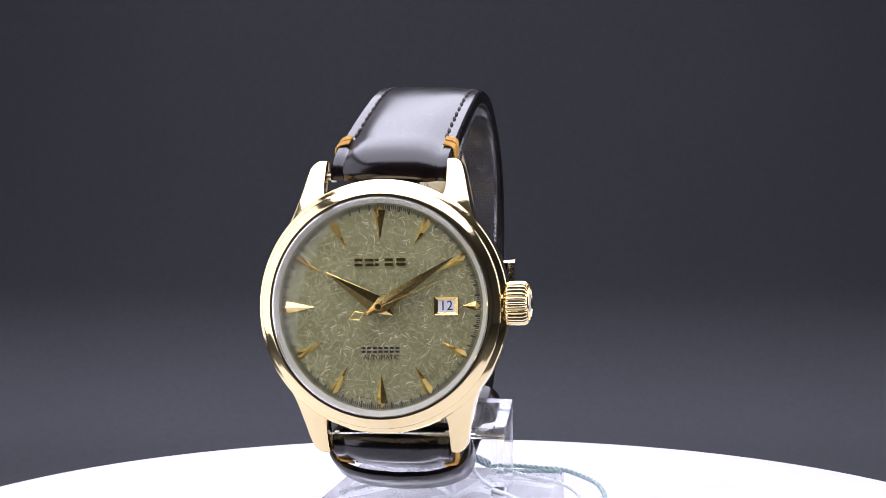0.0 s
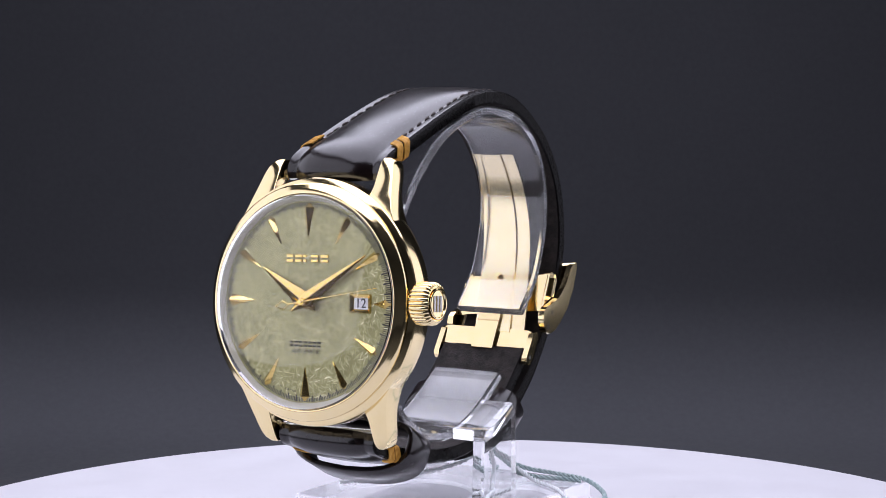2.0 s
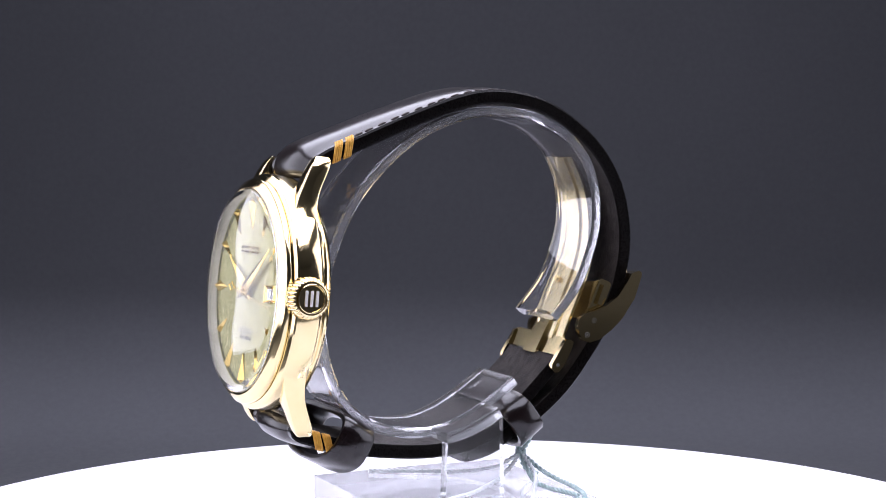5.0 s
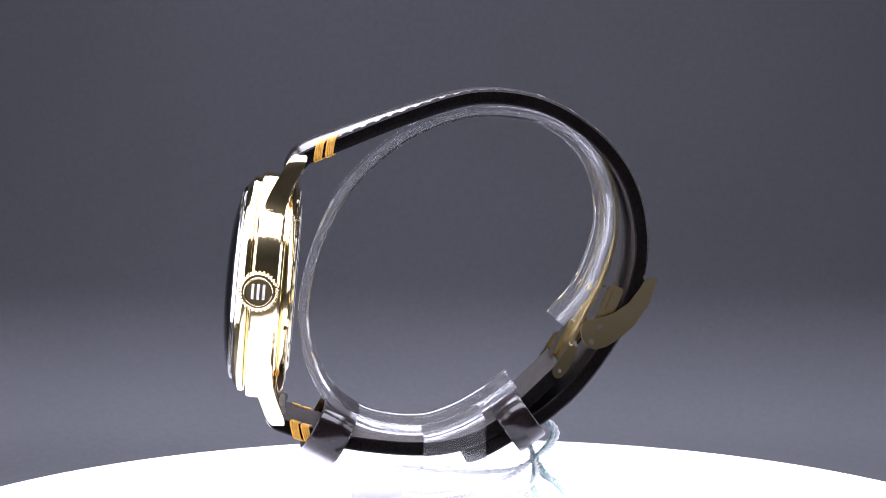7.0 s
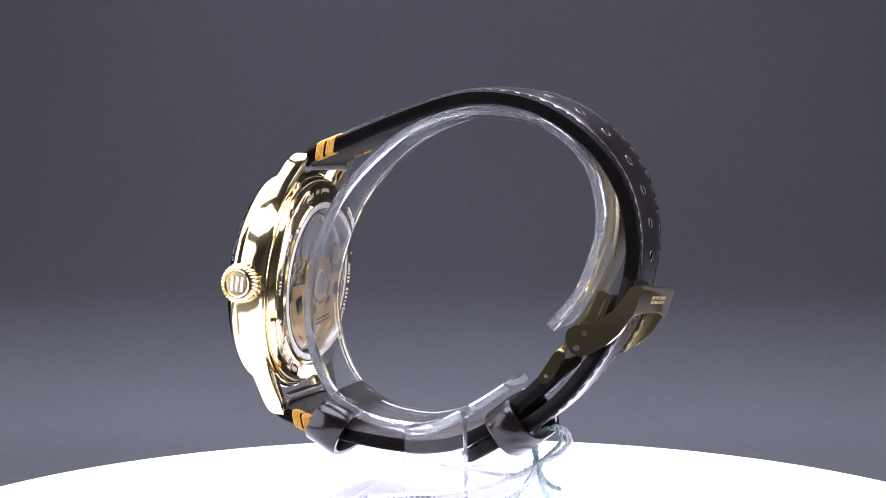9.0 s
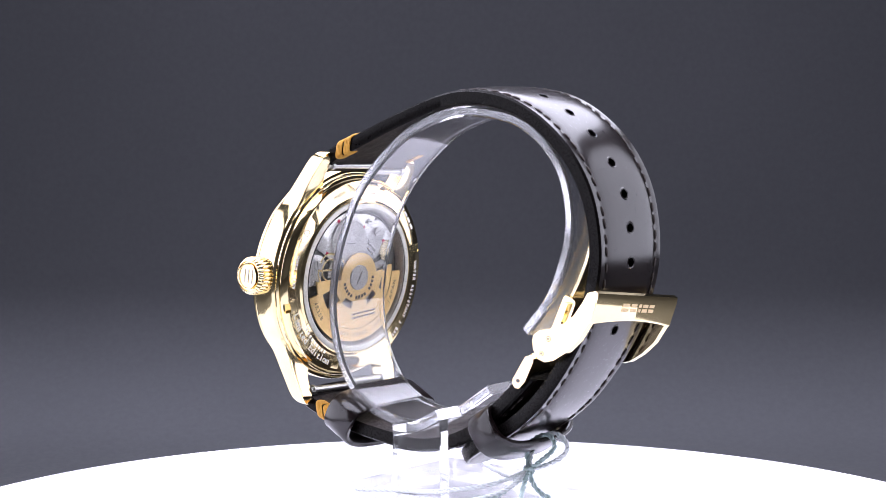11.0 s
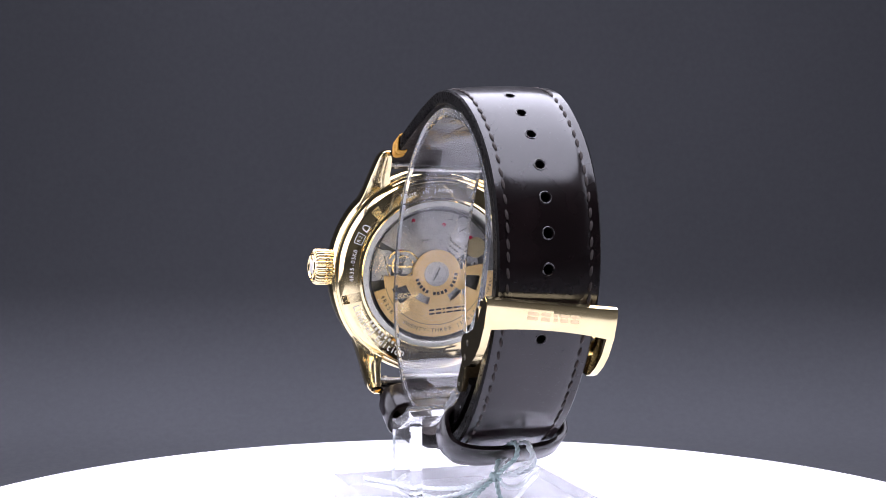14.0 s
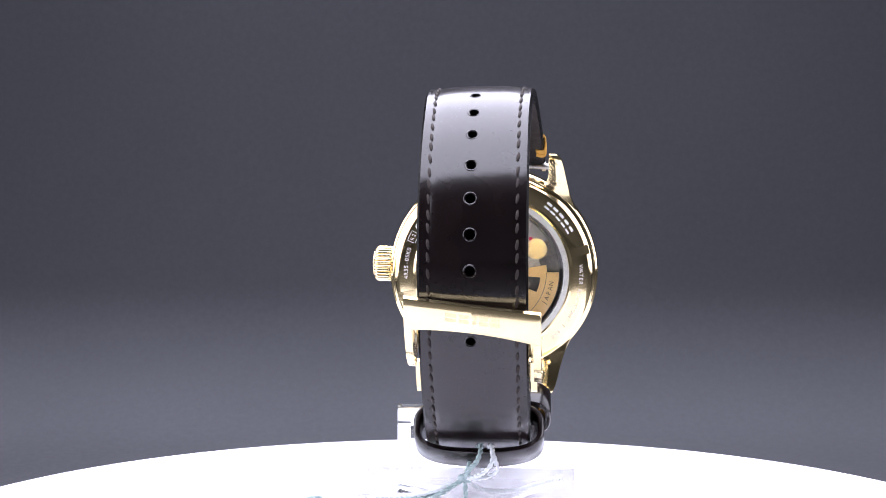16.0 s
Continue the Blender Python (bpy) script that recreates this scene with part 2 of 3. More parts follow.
# ---------------- the setting ----------------
def setting():
    m = Matrix.Scale(1 / U, 4)
    # swept grey backdrop behind the table
    pts = [(0.30, -0.125), (0.50, -0.122), (0.63, -0.120), (0.70, -0.103), (0.745, -0.06), (0.76, 0.0), (0.765, 0.2), (0.77, 0.78)]
    path, s = spline(pts, 0.02)
    bm = band(path, s, lambda a: [(-1.2, 0), (1.2, 0), (1.2, 0.004), (-1.2, 0.004)], -1)
    tagged(part("backdrop", bm, BACK, m=m), "matt dark grey paper backdrop, swept up behind the table", "backdrop", kind="structure")
    tagged(part("floor", box(-1.2, 1.2, -1.2, 0.30, -0.135, -0.125), FLOOR, m=m), "dark grey studio floor under the turntable", "floor", kind="structure")
    tagged(part("wall_south", box(-1.2, 1.2, -1.22, -1.2, -0.13, 0.78), WALL, m=m), "grey studio wall behind the camera", "wall", kind="structure")
    tagged(part("wall_east", box(1.2, 1.22, -1.2, 0.78, -0.13, 0.78), ROOM, m=m), "grey studio wall", "wall", kind="structure")
    tagged(part("wall_west", box(-1.22, -1.2, -1.2, 0.78, -0.13, 0.78), ROOM, m=m), "grey studio wall", "wall", kind="structure")
    tagged(part("ceiling", box(-1.2, 1.2, -1.2, 0.78, 0.78, 0.79), ROOM, m=m), "grey studio ceiling", "ceiling", kind="structure")


def build_table():
    root = tagged(new("turntable"), "round white display turntable with a satin top", "turntable")
    part("tabletop", lathe([(0, 0), (116.8, 0), (117.7, -0.3), (118, -1.2), (118, -8), (117, -9), (0, -9)], 256, False), TABLE, root)
    part("pedestal", lathe([(0, -9), (80, -9.0), (78, -60), (95, -126), (0, -126)], 96, False), TABLE, root, "white plastic pedestal")
    return root


# ---------------- stand ----------------
RING = [(20.0, 43.4), (25.2, 49.6), (28.2, 56.7), (29.4, 62.0), (29.1, 68.3), (27.0, 74.3), (22.3, 79.6), (16.0, 82.9), (6.6, 84.2), (-0.7, 83.3),
        (-9.0, 80.0), (-16.3, 74.5), (-22.3, 67.7), (-26.1, 60.0), (-28.3, 52.9), (-29.2, 45.5), (-28.2, 38.2), (-25.6, 31.8),
        (-21.5, 27.2), (-15.4, 24.2), (-7.0, 23.2), (-0.7, 24.6), (5.6, 27.8), (11.5, 31.8)]


def build_stand():
    root = tagged(new("display_stand"), "clear acrylic watch stand with an open ring on a block", "stand")
    path, s = spline(RING, 0.8)
    rb = band(path, s, lambda a: [(-11.2, 0.4), (-10.8, 0.0), (3.2, 0.0), (3.6, 0.4), (3.6, 1.6), (3.2, 2.0), (-10.8, 2.0), (-11.2, 1.6)], 1)
    for j, f in enumerate(rb.faces):
        f.material_index = 1 if j % 8 in (3, 7) else 0
    ring = part("ring", rb, [ACRYLIC, FROST], root, "clear acrylic ring with sawn edges, open on one side")
    sel = (path[:, 1] < 40) & (path[:, 0] > -6.9) & (path[:, 0] < 5.2)
    sad = path[sel]
    saddle = part("saddle", band(sad, np.arange(len(sad)), lambda a: [(3.62, 0), (10.3, 0), (10.3, 2.0), (3.62, 2.0)], 1), ACRYLIC, root)
    poly = [(y, z - 0.02) for y, z in sad] + [(5.1, 12.6), (-6.8, 12.6)]
    post = part("post", prism(poly, 7.9, 10.3), ACRYLIC, root, m=SIDE, label="clear acrylic upright")
    base = part("base", box(-22.5, 18.3, -19.5, 20.0, 0.05, 12.5), ACRYLIC, root, "clear acrylic block with bevelled edges", bev=0.9)
    for o in (ring, saddle, post, base):
        o.visible_shadow = False
    return root


# ---------------- strap ----------------
UPPER = [(-29.9, 71.5), (-30.2, 73.2), (-29.0, 75.2), (-26.4, 76.7), (-21.5, 78.6), (-11.2, 82.7), (-0.9, 86.2), (6.3, 87.3), (14.0, 86.5), (20.0, 84.3), (25.3, 80.9), (29.3, 77.2),
         (32.5, 72.7), (34.6, 67.8), (35.7, 62.1), (35.8, 56.9), (34.9, 51.7), (33.2, 46.4), (30.6, 41.2), (26.6, 35.3), (22.0, 29.9),
         (16.2, 25.2), (9.8, 21.5), (5.4, 18.9), (2.3, 17.2)]
LOWER = [(-33.8, 28.5), (-34.7, 27.0), (-34.0, 25.2), (-31.0, 23.9), (-25.9, 22.3), (-17.6, 20.6), (-7.1, 19.6), (1.2, 20.6), (8.2, 23.6), (13.8, 28.3), (19.6, 33.8), (21.0, 35.3)]
XC = -5.2


def drift(a, side):
    """Sideways shift of the strap's middle near the lugs."""
    return (-0.85 if side > 0 else 0.3) * math.exp(-(a / 32.0) ** 2)


def lean(a):
    """Sideways lean of the long half where it goes down the back."""
    return 0.05 * math.exp(-((a - 64) / 22.0) ** 2)


def strap_section(total, w0, w1, pad0, tail):
    def f(a):
        skew = lean(a) if tail else 0.0
        w = (w0 + (w1 - w0) * min(1, a / 60.0)) / 2
        pad = 0.28 + pad0 * math.exp(-(max(0, a - 4) / 26.0) ** 2)
        lip = min(1.0, 0.6 + a / 3.0)
        th = 2.55 * lip
        if tail and total - a < 8:
            w *= math.sqrt(max(0.15, 1 - ((8 - (total - a)) / 9.0) ** 2))
        pts = [(-w + 0.25, -th), (w - 0.25, -th), (w, -th + 0.3), (w, -0.35), (w - 0.35, 0.0)]
        for k in (0.86, 0.80, 0.76, 0.66, 0.45, 0.15):
            pts.append((w * k, {0.86: 0.02, 0.80: -0.13, 0.76: 0.0}.get(k, pad * (1 - (k / 0.76) ** 4) * lip + 0.01)))
        pts += [(-x, h) for x, h in pts[:4:-1]]
        pts += [(-w + 0.35, 0.0), (-w, -0.35), (-w, -th + 0.3)]
        seen, out = set(), []
        for x, h in pts:
            key = (round(x, 3), round(h, 3))
            if key not in seen:
                seen.add(key)
                out.append((x + XC + drift(a, 1 if tail else -1), h - skew * x))
        return out
    return f


def surface_frame(path, i, side, x, h):
    """Matrix at a strap station: x across, y along, z out."""
    t, n = frames2(path)
    T, N = Vector((0, *t[i])), Vector((0, *(n[i] * side)))
    X = T.cross(N)
    m = Matrix((X, T, N)).transposed().to_4x4()
    m.translation = Vector((x, *path[i])) + N * h
    return m


def build_strap(name, pts, root, side, w0, w1, pad0, tail, label):
    path, s = spline(pts, 0.55)
    sec = strap_section(s[-1], w0, w1, pad0, tail)
    bm = band(path, s, sec, side)
    k = len(sec(20))
    bm.faces.ensure_lookup_table()
    for j, f in enumerate(bm.faces):
        i = j % k
        f.material_index = 2 if i == 0 else (1 if i in (1, 2, 3, k - 1, k - 2, k - 3) else 0)
    ob = part(name, bm, [LEATHER, LEATHER_EDGE, LINING], root, label, angle=40)
    return ob, path, s


def ellipsoid(rx, ry, rz, u=8, v=6):
    bm = bmesh.new()
    bmesh.ops.create_uvsphere(bm, u_segments=u, v_segments=v, radius=1.0)
    bm.transform(Matrix.Diagonal((rx, ry, rz, 1)))
    return bm


def punch(ob, holes):
    """Cut round holes through a strap."""
    bms = []
    for m in holes:
        b = bmesh.new()
        bmesh.ops.create_cone(b, cap_ends=True, segments=20, radius1=0.85, radius2=0.85, depth=5)
        b.transform(m)
        bms.append(b)
    cut = part("cutter", join(*bms), LEATHER_EDGE)
    mod = ob.modifiers.new("cut", "BOOLEAN")
    mod.object, mod.operation, mod.solver = cut, "DIFFERENCE", "EXACT"
    dg = bpy.context.evaluated_depsgraph_get()
    me = bpy.data.meshes.new_from_object(ob.evaluated_get(dg))
    ob.modifiers.clear()
    ob.data = me
    bpy.data.objects.remove(cut)
    smooth_mesh(me, 40)


def keeper(root, centre, along, width, half_x, half_h, label, sag=0.0, xc=XC):
    """A leather loop round the strap; along: the strap's direction in the (y, z) plane."""
    a = Vector((0, *along)).normalized()
    up = Vector((1, 0, 0)).cross(a)
    out, inn = [], []
    n = 56
    for i in range(n):
        th = 2 * math.pi * i / n
        c, s_ = math.cos(th), math.sin(th)
        e = 0.45
        x = half_x * math.copysign(abs(c) ** e, c)
        h = half_h * math.copysign(abs(s_) ** (e + 0.1), s_)
        h += -sag * (1 - (x / half_x) ** 2) if h < 0 else 0
        out.append((x, h))
    bm = bmesh.new()
    rings = []
    cen = Vector((xc, *centre))
    for i, (x, h) in enumerate(out):
        x2, h2 = out[(i + 1) % n]
        x0, h0 = out[i - 1]
        nx, nh = (h2 - h0), -(x2 - x0)
        l = math.hypot(nx, nh) or 1
        nx, nh = nx / l, nh / l
        ring = []
        for d, wd in ((0, -width / 2 + 0.2), (0.2, -width / 2), (0.9, -width / 2), (1.15, -width / 2 + 0.3), (1.15, width / 2 - 0.3), (0.9, width / 2), (0.2, width / 2), (0, width / 2 - 0.2)):
            p = cen + Vector((1, 0, 0)) * (x + nx * d) + up * (h + nh * d) + a * wd
            ring.append(bm.verts.new(p))
        rings.append(ring)
    for i in range(n):
        r, q = rings[i], rings[(i + 1) % n]
        for k in range(8):
            bm.faces.new((r[k], r[(k + 1) % 8], q[(k + 1) % 8], q[k]))
    return part("keeper_loop", bm, LEATHER, root, label, angle=50)


def thread_wrap(root, path, i, side, xs, h_top, th):
    """Doubled ochre threads round the strap's edge."""
    for k in (-0.63, -0.21, 0.21, 0.63):
        m = surface_frame(path, i, side, 0, 0)
        sgn = 1 if xs > XC else -1
        pts = []
        prof = [(-1.9, 0.05 + h_top * 0.3), (-1.1, 0.25), (-0.3, 0.12), (0.15, -0.3), (0.22, -1.2), (0.15, -2.3), (-0.4, -th - 0.12), (-1.6, -th - 0.1)]
        for j, (dx, h) in enumerate(prof):
            pts.append(m @ Vector(((xs + sgn * dx) * side, k * 1.0 + 1.5 * (h / th) - 0.35 * dx, h)))
        pts = [Vector(q) for q in pts]
        path3, _ = spline([tuple(q) for q in pts], 0.25)
        part("ochre_stitch", tube([tuple(q) for q in path3], 0.205, 7), OCHRE, root)


def build_straps(root):
    up, path, s = build_strap("long_strap", UPPER, root, 1, 20.6, 18.6, 1.3, True, "dark brown polished leather strap half with punched holes")
    # the punched row
    holes = []
    for (y, z) in ((16.6, 86.4), (23.2, 83.4), (28.3, 80.2), (33.3, 75.3), (35.6, 69.4), (36.4, 62.8), (36.4, 56.6), (33.9, 44.0)):
        i = int(np.argmin((path[:, 0] - y) ** 2 + (path[:, 1] - z) ** 2))
        holes.append(surface_frame(path, i, 1, XC + 0.4, 0))
    punch(up, holes)
    for m in holes:
        part("hole_rim", lathe([(0.86, -0.3), (0.9, 0.30), (1.05, 0.36), (1.2, 0.24), (1.2, -0.3)], 24), LEATHER, up, "", m)
    st = mesh_of("stitch", ellipsoid(0.30, 0.95, 0.22), THREAD)

    def seam(parent, path, s, side, w0, w1, a0, a1):
        a = a0
        while a < a1:
            i = int(np.argmin(abs(s - a)))
            w = (w0 + (w1 - w0) * min(1, s[i] / 60.0)) / 2
            for sg in (-1, 1):
                m = surface_frame(path, i, side, XC + drift(s[i], side) + sg * (w * 0.80), 0.02 - (lean(s[i]) * sg * w * 0.80 if side > 0 else 0.0)) @ Matrix.Rotation(sg * 0.14, 4, "Z")
                shared("stitch", st, parent, m)
            a += 2.55

    seam(up, path, s, 1, 20.6, 18.6, 13.6, s[-1] - 9)
    lo, lp, ls = build_strap("short_strap", LOWER, root, -1, 20.6, 18.6, 0.7, False, "dark brown polished leather strap half, buckle side")
    seam(lo, lp, ls, -1, 20.6, 18.6, 13.6, ls[-1] - 3)
    for parent, pp, ss, sd in ((up, path, s, 1), (lo, lp, ls, -1)):
        for a in (8.6, 11.2):
            i = int(np.argmin(abs(ss - a)))
            for sg in (-1, 1):
                thread_wrap(parent, pp, i, sd, XC + drift(a, sd) + sg * 10.2, 0.8, 2.55)
    keeper(root, (-23.3, 24.0), (1, -0.55), 6.6, 11.4, 3.4, "dark brown leather keeper loop hanging below the strap", 1.6)
    keeper(root, (11.7, 25.4), (1, 0.72), 5.8, 10.6, 3.6, "dark brown leather keeper loop holding the strap's tail", 0.9)


# ---------------- head ----------------
def build_head(root):
    case = part("case", lathe([(0, -3.2), (19.6, -3.2), (20.7, -3.0), (21.1, -2.6), (21.25, -2.2), (21.3, -0.3), (21.25, 1.5), (21.1, 1.8), (20.7, 2.05), (20.2, 2.3),
                               (18.28, 2.3), (18.28, 2.2), (0, 2.2)], 160, False), GOLD, root, "polished yellow gold watch case", HEAD, 24)
    part("bezel", lathe([(18.3, 2.4), (20.15, 2.4), (20.3, 2.6), (20.3, 3.25), (20.2, 3.42), (19.95, 3.6), (19.3, 4.08), (18.78, 4.44), (18.55, 4.5), (18.35, 4.42)], 160), GOLD, case, "", HEAD, 40)
    # lugs
    top = [(10.0, 1.5), (12.5, 1.55), (13.5, 1.45), (15.0, 1.1), (17.5, 0.22), (20.0, -0.92), (22.5, -2.05), (24.0, -2.85), (24.85, -3.6)]
    low, _ = spline([(24.6, -6.1), (23.2, -5.8), (20.6, -4.6), (17.5, -3.4), (12.5, -2.7)], 1.4)
    low = np.array(low)[::-1]
    top = np.array(top)
    tip = np.array([(9.4, 18.3), (11.0, 17.75), (12.2, 17.0), (13.2, 16.42), (14.2, 15.92), (15.4, 15.38), (17, 14.85), (19.5, 14.2), (22, 13.62), (23.4, 13.2), (24.1, 12.85), (24.6, 12.3), (24.9, 11.7)])
    tip, _ = spline(tip, 0.4)
    ys = list(np.linspace(9.6, 24.2, 24)) + [24.6, 24.85]
    for sx in (-1, 1):
        for sy in (-1, 1):
            bm = bmesh.new()
            rows = []
            for j, y in enumerate(ys):
                zt = float(np.interp(y, top[:, 0], top[:, 1]))
                zb = float(np.interp(y, low[:, 0], low[:, 1])) + (0.0 if j < 24 else 0.15 * (j - 23))
                xi = 10.45 - 0.5 * max(0.0, (20.4 - y) / 2.2) ** 2
                xo = float(np.interp(y, tip[:, 0], tip[:, 1]))
                xi = min(max(xi, 8.6), xo - 0.8)
                rows.append([bm.verts.new((sx * x, sy * y, z)) for x, z in ((xi, zt), (xo, zt), (xo, zb), (xi, zb))])
            for p, q in zip(rows, rows[1:]):
                for i in range(4):
                    bm.faces.new((p[i], p[(i + 1) % 4], q[(i + 1) % 4], q[i]))
            bm.faces.new(rows[0])
            bm.faces.new(rows[-1][::-1])
            bmesh.ops.recalc_face_normals(bm, faces=bm.faces[:])
            part("lug", bm, GOLD, case, "", HEAD, 38, 0.3)
    # crown
    crown = bmesh.new()
    n = 28 * 6
    rings = []
    for x, base, amp in ((20.4, 2.6, 0.0), (20.7, 3.1, 0.0), (20.9, 3.3, 0.25), (21.3, 3.45, 0.42), (23.7, 3.45, 0.42), (24.2, 3.25, 0.3), (24.45, 3.0, 0.0), (24.5, 2.85, 0.0), (24.15, 2.8, 0.0),
                         (24.15, 2.6, 0.0), (24.7, 2.55, 0.0), (24.78, 2.45, 0.0), (24.75, 2.3, 0), (24.5, 2.2, 0), (24.5, 0.6, 0)):
        rings.append([crown.verts.new((x, (base + amp * abs(math.cos(math.pi * i / 6)) ** 0.6 - amp * 0.5) * math.cos(2 * math.pi * i / n),
                                       (base + amp * abs(math.cos(math.pi * i / 6)) ** 0.6 - amp * 0.5) * math.sin(2 * math.pi * i / n))) for i in range(n)])
    for a, b in zip(rings, rings[1:]):
        for i in range(n):
            crown.faces.new((a[i], a[(i + 1) % n], b[(i + 1) % n], b[i]))
    crown.faces.new(rings[0][::-1])
    crown.faces.new(rings[-1])
    cr = part("crown", crown, GOLD, root, "fluted gold winding crown with a sunk emblem", CROWN, 40)
    part("crown_stem", tube([(18.8, 0, 0), (20.6, 0, 0)], 2.2, 24), GOLD, cr, "", CROWN)
    # emblem as plain bars
    part("emblem", join(box(24.48, 24.66, -1.35, 1.35, 0.72, 1.22), box(24.48, 24.66, -1.35, 1.35, -0.25, 0.25), box(24.48, 24.66, -1.35, 1.35, -1.22, -0.72)), ETCH_PALE, cr, "matt gold bars", CROWN, 30, 0.05)
    # dial
    dial = part("dial", lathe([(0, 3.0), (18.2, 3.0), (18.2, 2.7), (0, 2.7)], 128, False), DIAL, root, "pale green-gold dial with a fibrous paper texture", HEAD)
    rng = random.Random(7)
    fib = bmesh.new()
    for _ in range(850):
        r, a = 16.9 * math.sqrt(rng.random()), rng.uniform(0, 2 * math.pi)
        n, w, turn, bend = rng.uniform(0.25, 0.75), rng.uniform(0.04, 0.10), rng.uniform(0, math.pi), rng.uniform(-0.16, 0.16)
        tilt = rng.uniform(-0.03, 0.03)
        row = []
        for u, f in ((-1, 0.15), (-0.4, 1), (0.4, 1), (1, 0.15)):
            for sg in (-1, 1):
                px, py = u * n, bend * n * (1 - u * u) + sg * f * w
                row.append(fib.verts.new((r * math.cos(a) + px * math.cos(turn) - py * math.sin(turn), r * math.sin(a) + px * math.sin(turn) + py * math.cos(turn), 3.012 + 0.006 * f + sg * tilt * w)))
        for k in (0, 2, 4):
            fib.faces.new((row[k], row[k + 2], row[k + 3], row[k + 1]))
    tagged(part("paper_fibres", fib, FIBRE, dial, "short pale fibres laid all over the dial", HEAD), kind="stuff")
    part("flange", lathe([(17.3, 3.02), (17.6, 3.5), (18.0, 4.4), (18.27, 4.4), (18.27, 3.02)], 128), FLANGE_SHEEN, dial, "", HEAD)
    ticks = []
    for i in range(300):
        a = 2 * math.pi * i / 300
        big = i % 5 == 0
        b = box(15.9 if big else 16.25, 16.95, -0.13 if big else -0.08, 0.13 if big else 0.08, 3.01, 3.03)
        b.transform(Matrix.Rotation(a, 4, "Z"))
        ticks.append(b)
    tagged(part("minute_track", join(*ticks), INK, dial, "fine black minute track", HEAD), kind="stuff")

    def dagger(r0, r1, w, peak, z):
        """Faceted marker from its inner point to its broad outer end."""
        bm = bmesh.new()
        mid = r1 - 0.9
        a = [bm.verts.new(p) for p in ((0, r0, z), (w / 2, mid, z), (0, r1, z), (-w / 2, mid, z))]
        t0, t1 = bm.verts.new((0, r0 + 0.3, z + 0.25)), bm.verts.new((0, mid, z + peak))
        bm.faces.new(a[::-1])
        bm.faces.new((a[0], a[1], t1, t0))
        bm.faces.new((a[1], a[2], t1))
        bm.faces.new((a[2], a[3], t1))
        bm.faces.new((a[3], a[0], t0, t1))
        return bm

    plain = mesh_of("hour_marker", dagger(11.3, 16.8, 1.6, 0.8, 0), GOLD_MARK)
    broad = mesh_of("hour_marker", dagger(11.0, 16.9, 2.1, 0.9, 0), GOLD_MARK)
    short = mesh_of("hour_marker", dagger(13.5, 16.9, 1.6, 0.7, 0), GOLD_MARK)
    for h in range(12):
        me = broad if h in (0, 6, 9) else (short if h == 3 else plain)
        ob = shared("hour_marker", me, dial, HEAD @ Matrix.Translation((0, 0, 3.0)) @ Matrix.Rotation(-h * math.pi / 6, 4, "Z"))
    # date window
    fr = bmesh.new()
    o = [(9.0, -1.62), (13.2, -1.62), (13.2, 1.62), (9.0, 1.62)]
    i_ = [(9.72, -0.98), (12.48, -0.98), (12.48, 0.98), (9.72, 0.98)]
    v0 = [fr.verts.new((x, y, 3.0)) for x, y in o]
    v1 = [fr.verts.new((x + (0.12 if x < 11 else -0.12), y + (0.12 if y < 0 else -0.12), 3.45)) for x, y in o]
    v2 = [fr.verts.new((x, y, 3.05)) for x, y in i_]
    for k in range(4):
        fr.faces.new((v0[k], v0[(k + 1) % 4], v1[(k + 1) % 4], v1[k]))
        fr.faces.new((v1[k], v1[(k + 1) % 4], v2[(k + 1) % 4], v2[k]))
    date = part("date_window", fr, GOLD_MARK, dial, "faceted gold frame round the date", HEAD, 10)
    part("date_disc", box(9.7, 12.5, -0.95, 0.95, 3.01, 3.04), PAPER, date, "white date disc", HEAD)
    nb = letters("12", 2.25, 0.02)
    nb.transform(Matrix.Translation((11.1, 0.0, 3.06)))
    part("date_number", nb, INK, date, "black numerals", HEAD)
    # maker's mark as plain raised bars, the lower lines in print
    xs = [(-4.25, 1.3), (-2.45, 1.35), (-0.75, 0.6), (0.85, 1.4), (2.85, 1.5)]
    for x, w in xs:
        for y in (6.75, 7.55):
            part("raised_bar", box(x, x + w, y, y + 0.42, 3.0, 3.3), GOLD_MARK, dial, "", HEAD, 30, 0.1)
    bars = [box(-3.3 + k * 0.96, -3.3 + k * 0.96 + 0.68, y, y + 0.36, 3.01, 3.04) for k in range(7) for y in (-7.65, -7.05)]
    part("printed_bars", join(*bars), INK, dial, "", HEAD)
    au = letters("AUTOMATIC", 1.05, 0.03)
    au.transform(Matrix.Translation((0.05, -8.45, 3.02)))
    part("printed_word", au, INK, dial, "", HEAD)
    mj = arc_letters("MADE IN JAPAN", 0.55, 15.35, 251, 0.52, False, 0.004)
    mj.transform(Matrix.Translation((0, 0, 3.02)))
    part("printed_origin", mj, INK, dial, "", HEAD)
    # hands
    def hand(length, w, tail, z, peak):
        bm = bmesh.new()
        b = [bm.verts.new(p) for p in ((0, -tail, z), (w / 2, 0.6, z), (0.08, length, z), (-0.08, length, z), (-w / 2, 0.6, z))]
        t = [bm.verts.new(p) for p in ((0, -tail, z + 0.12), (w / 2, 0.6, z + 0.12), (0.08, length, z + 0.12), (-0.08, length, z + 0.12), (-w / 2, 0.6, z + 0.12))]
        c0, c1 = bm.verts.new((0, 0.6, z + peak)), bm.verts.new((0, length - 0.15, z + 0.2))
        bm.faces.new(b[::-1])
        for i in range(5):
            bm.faces.new((b[i], b[(i + 1) % 5], t[(i + 1) % 5], t[i]))
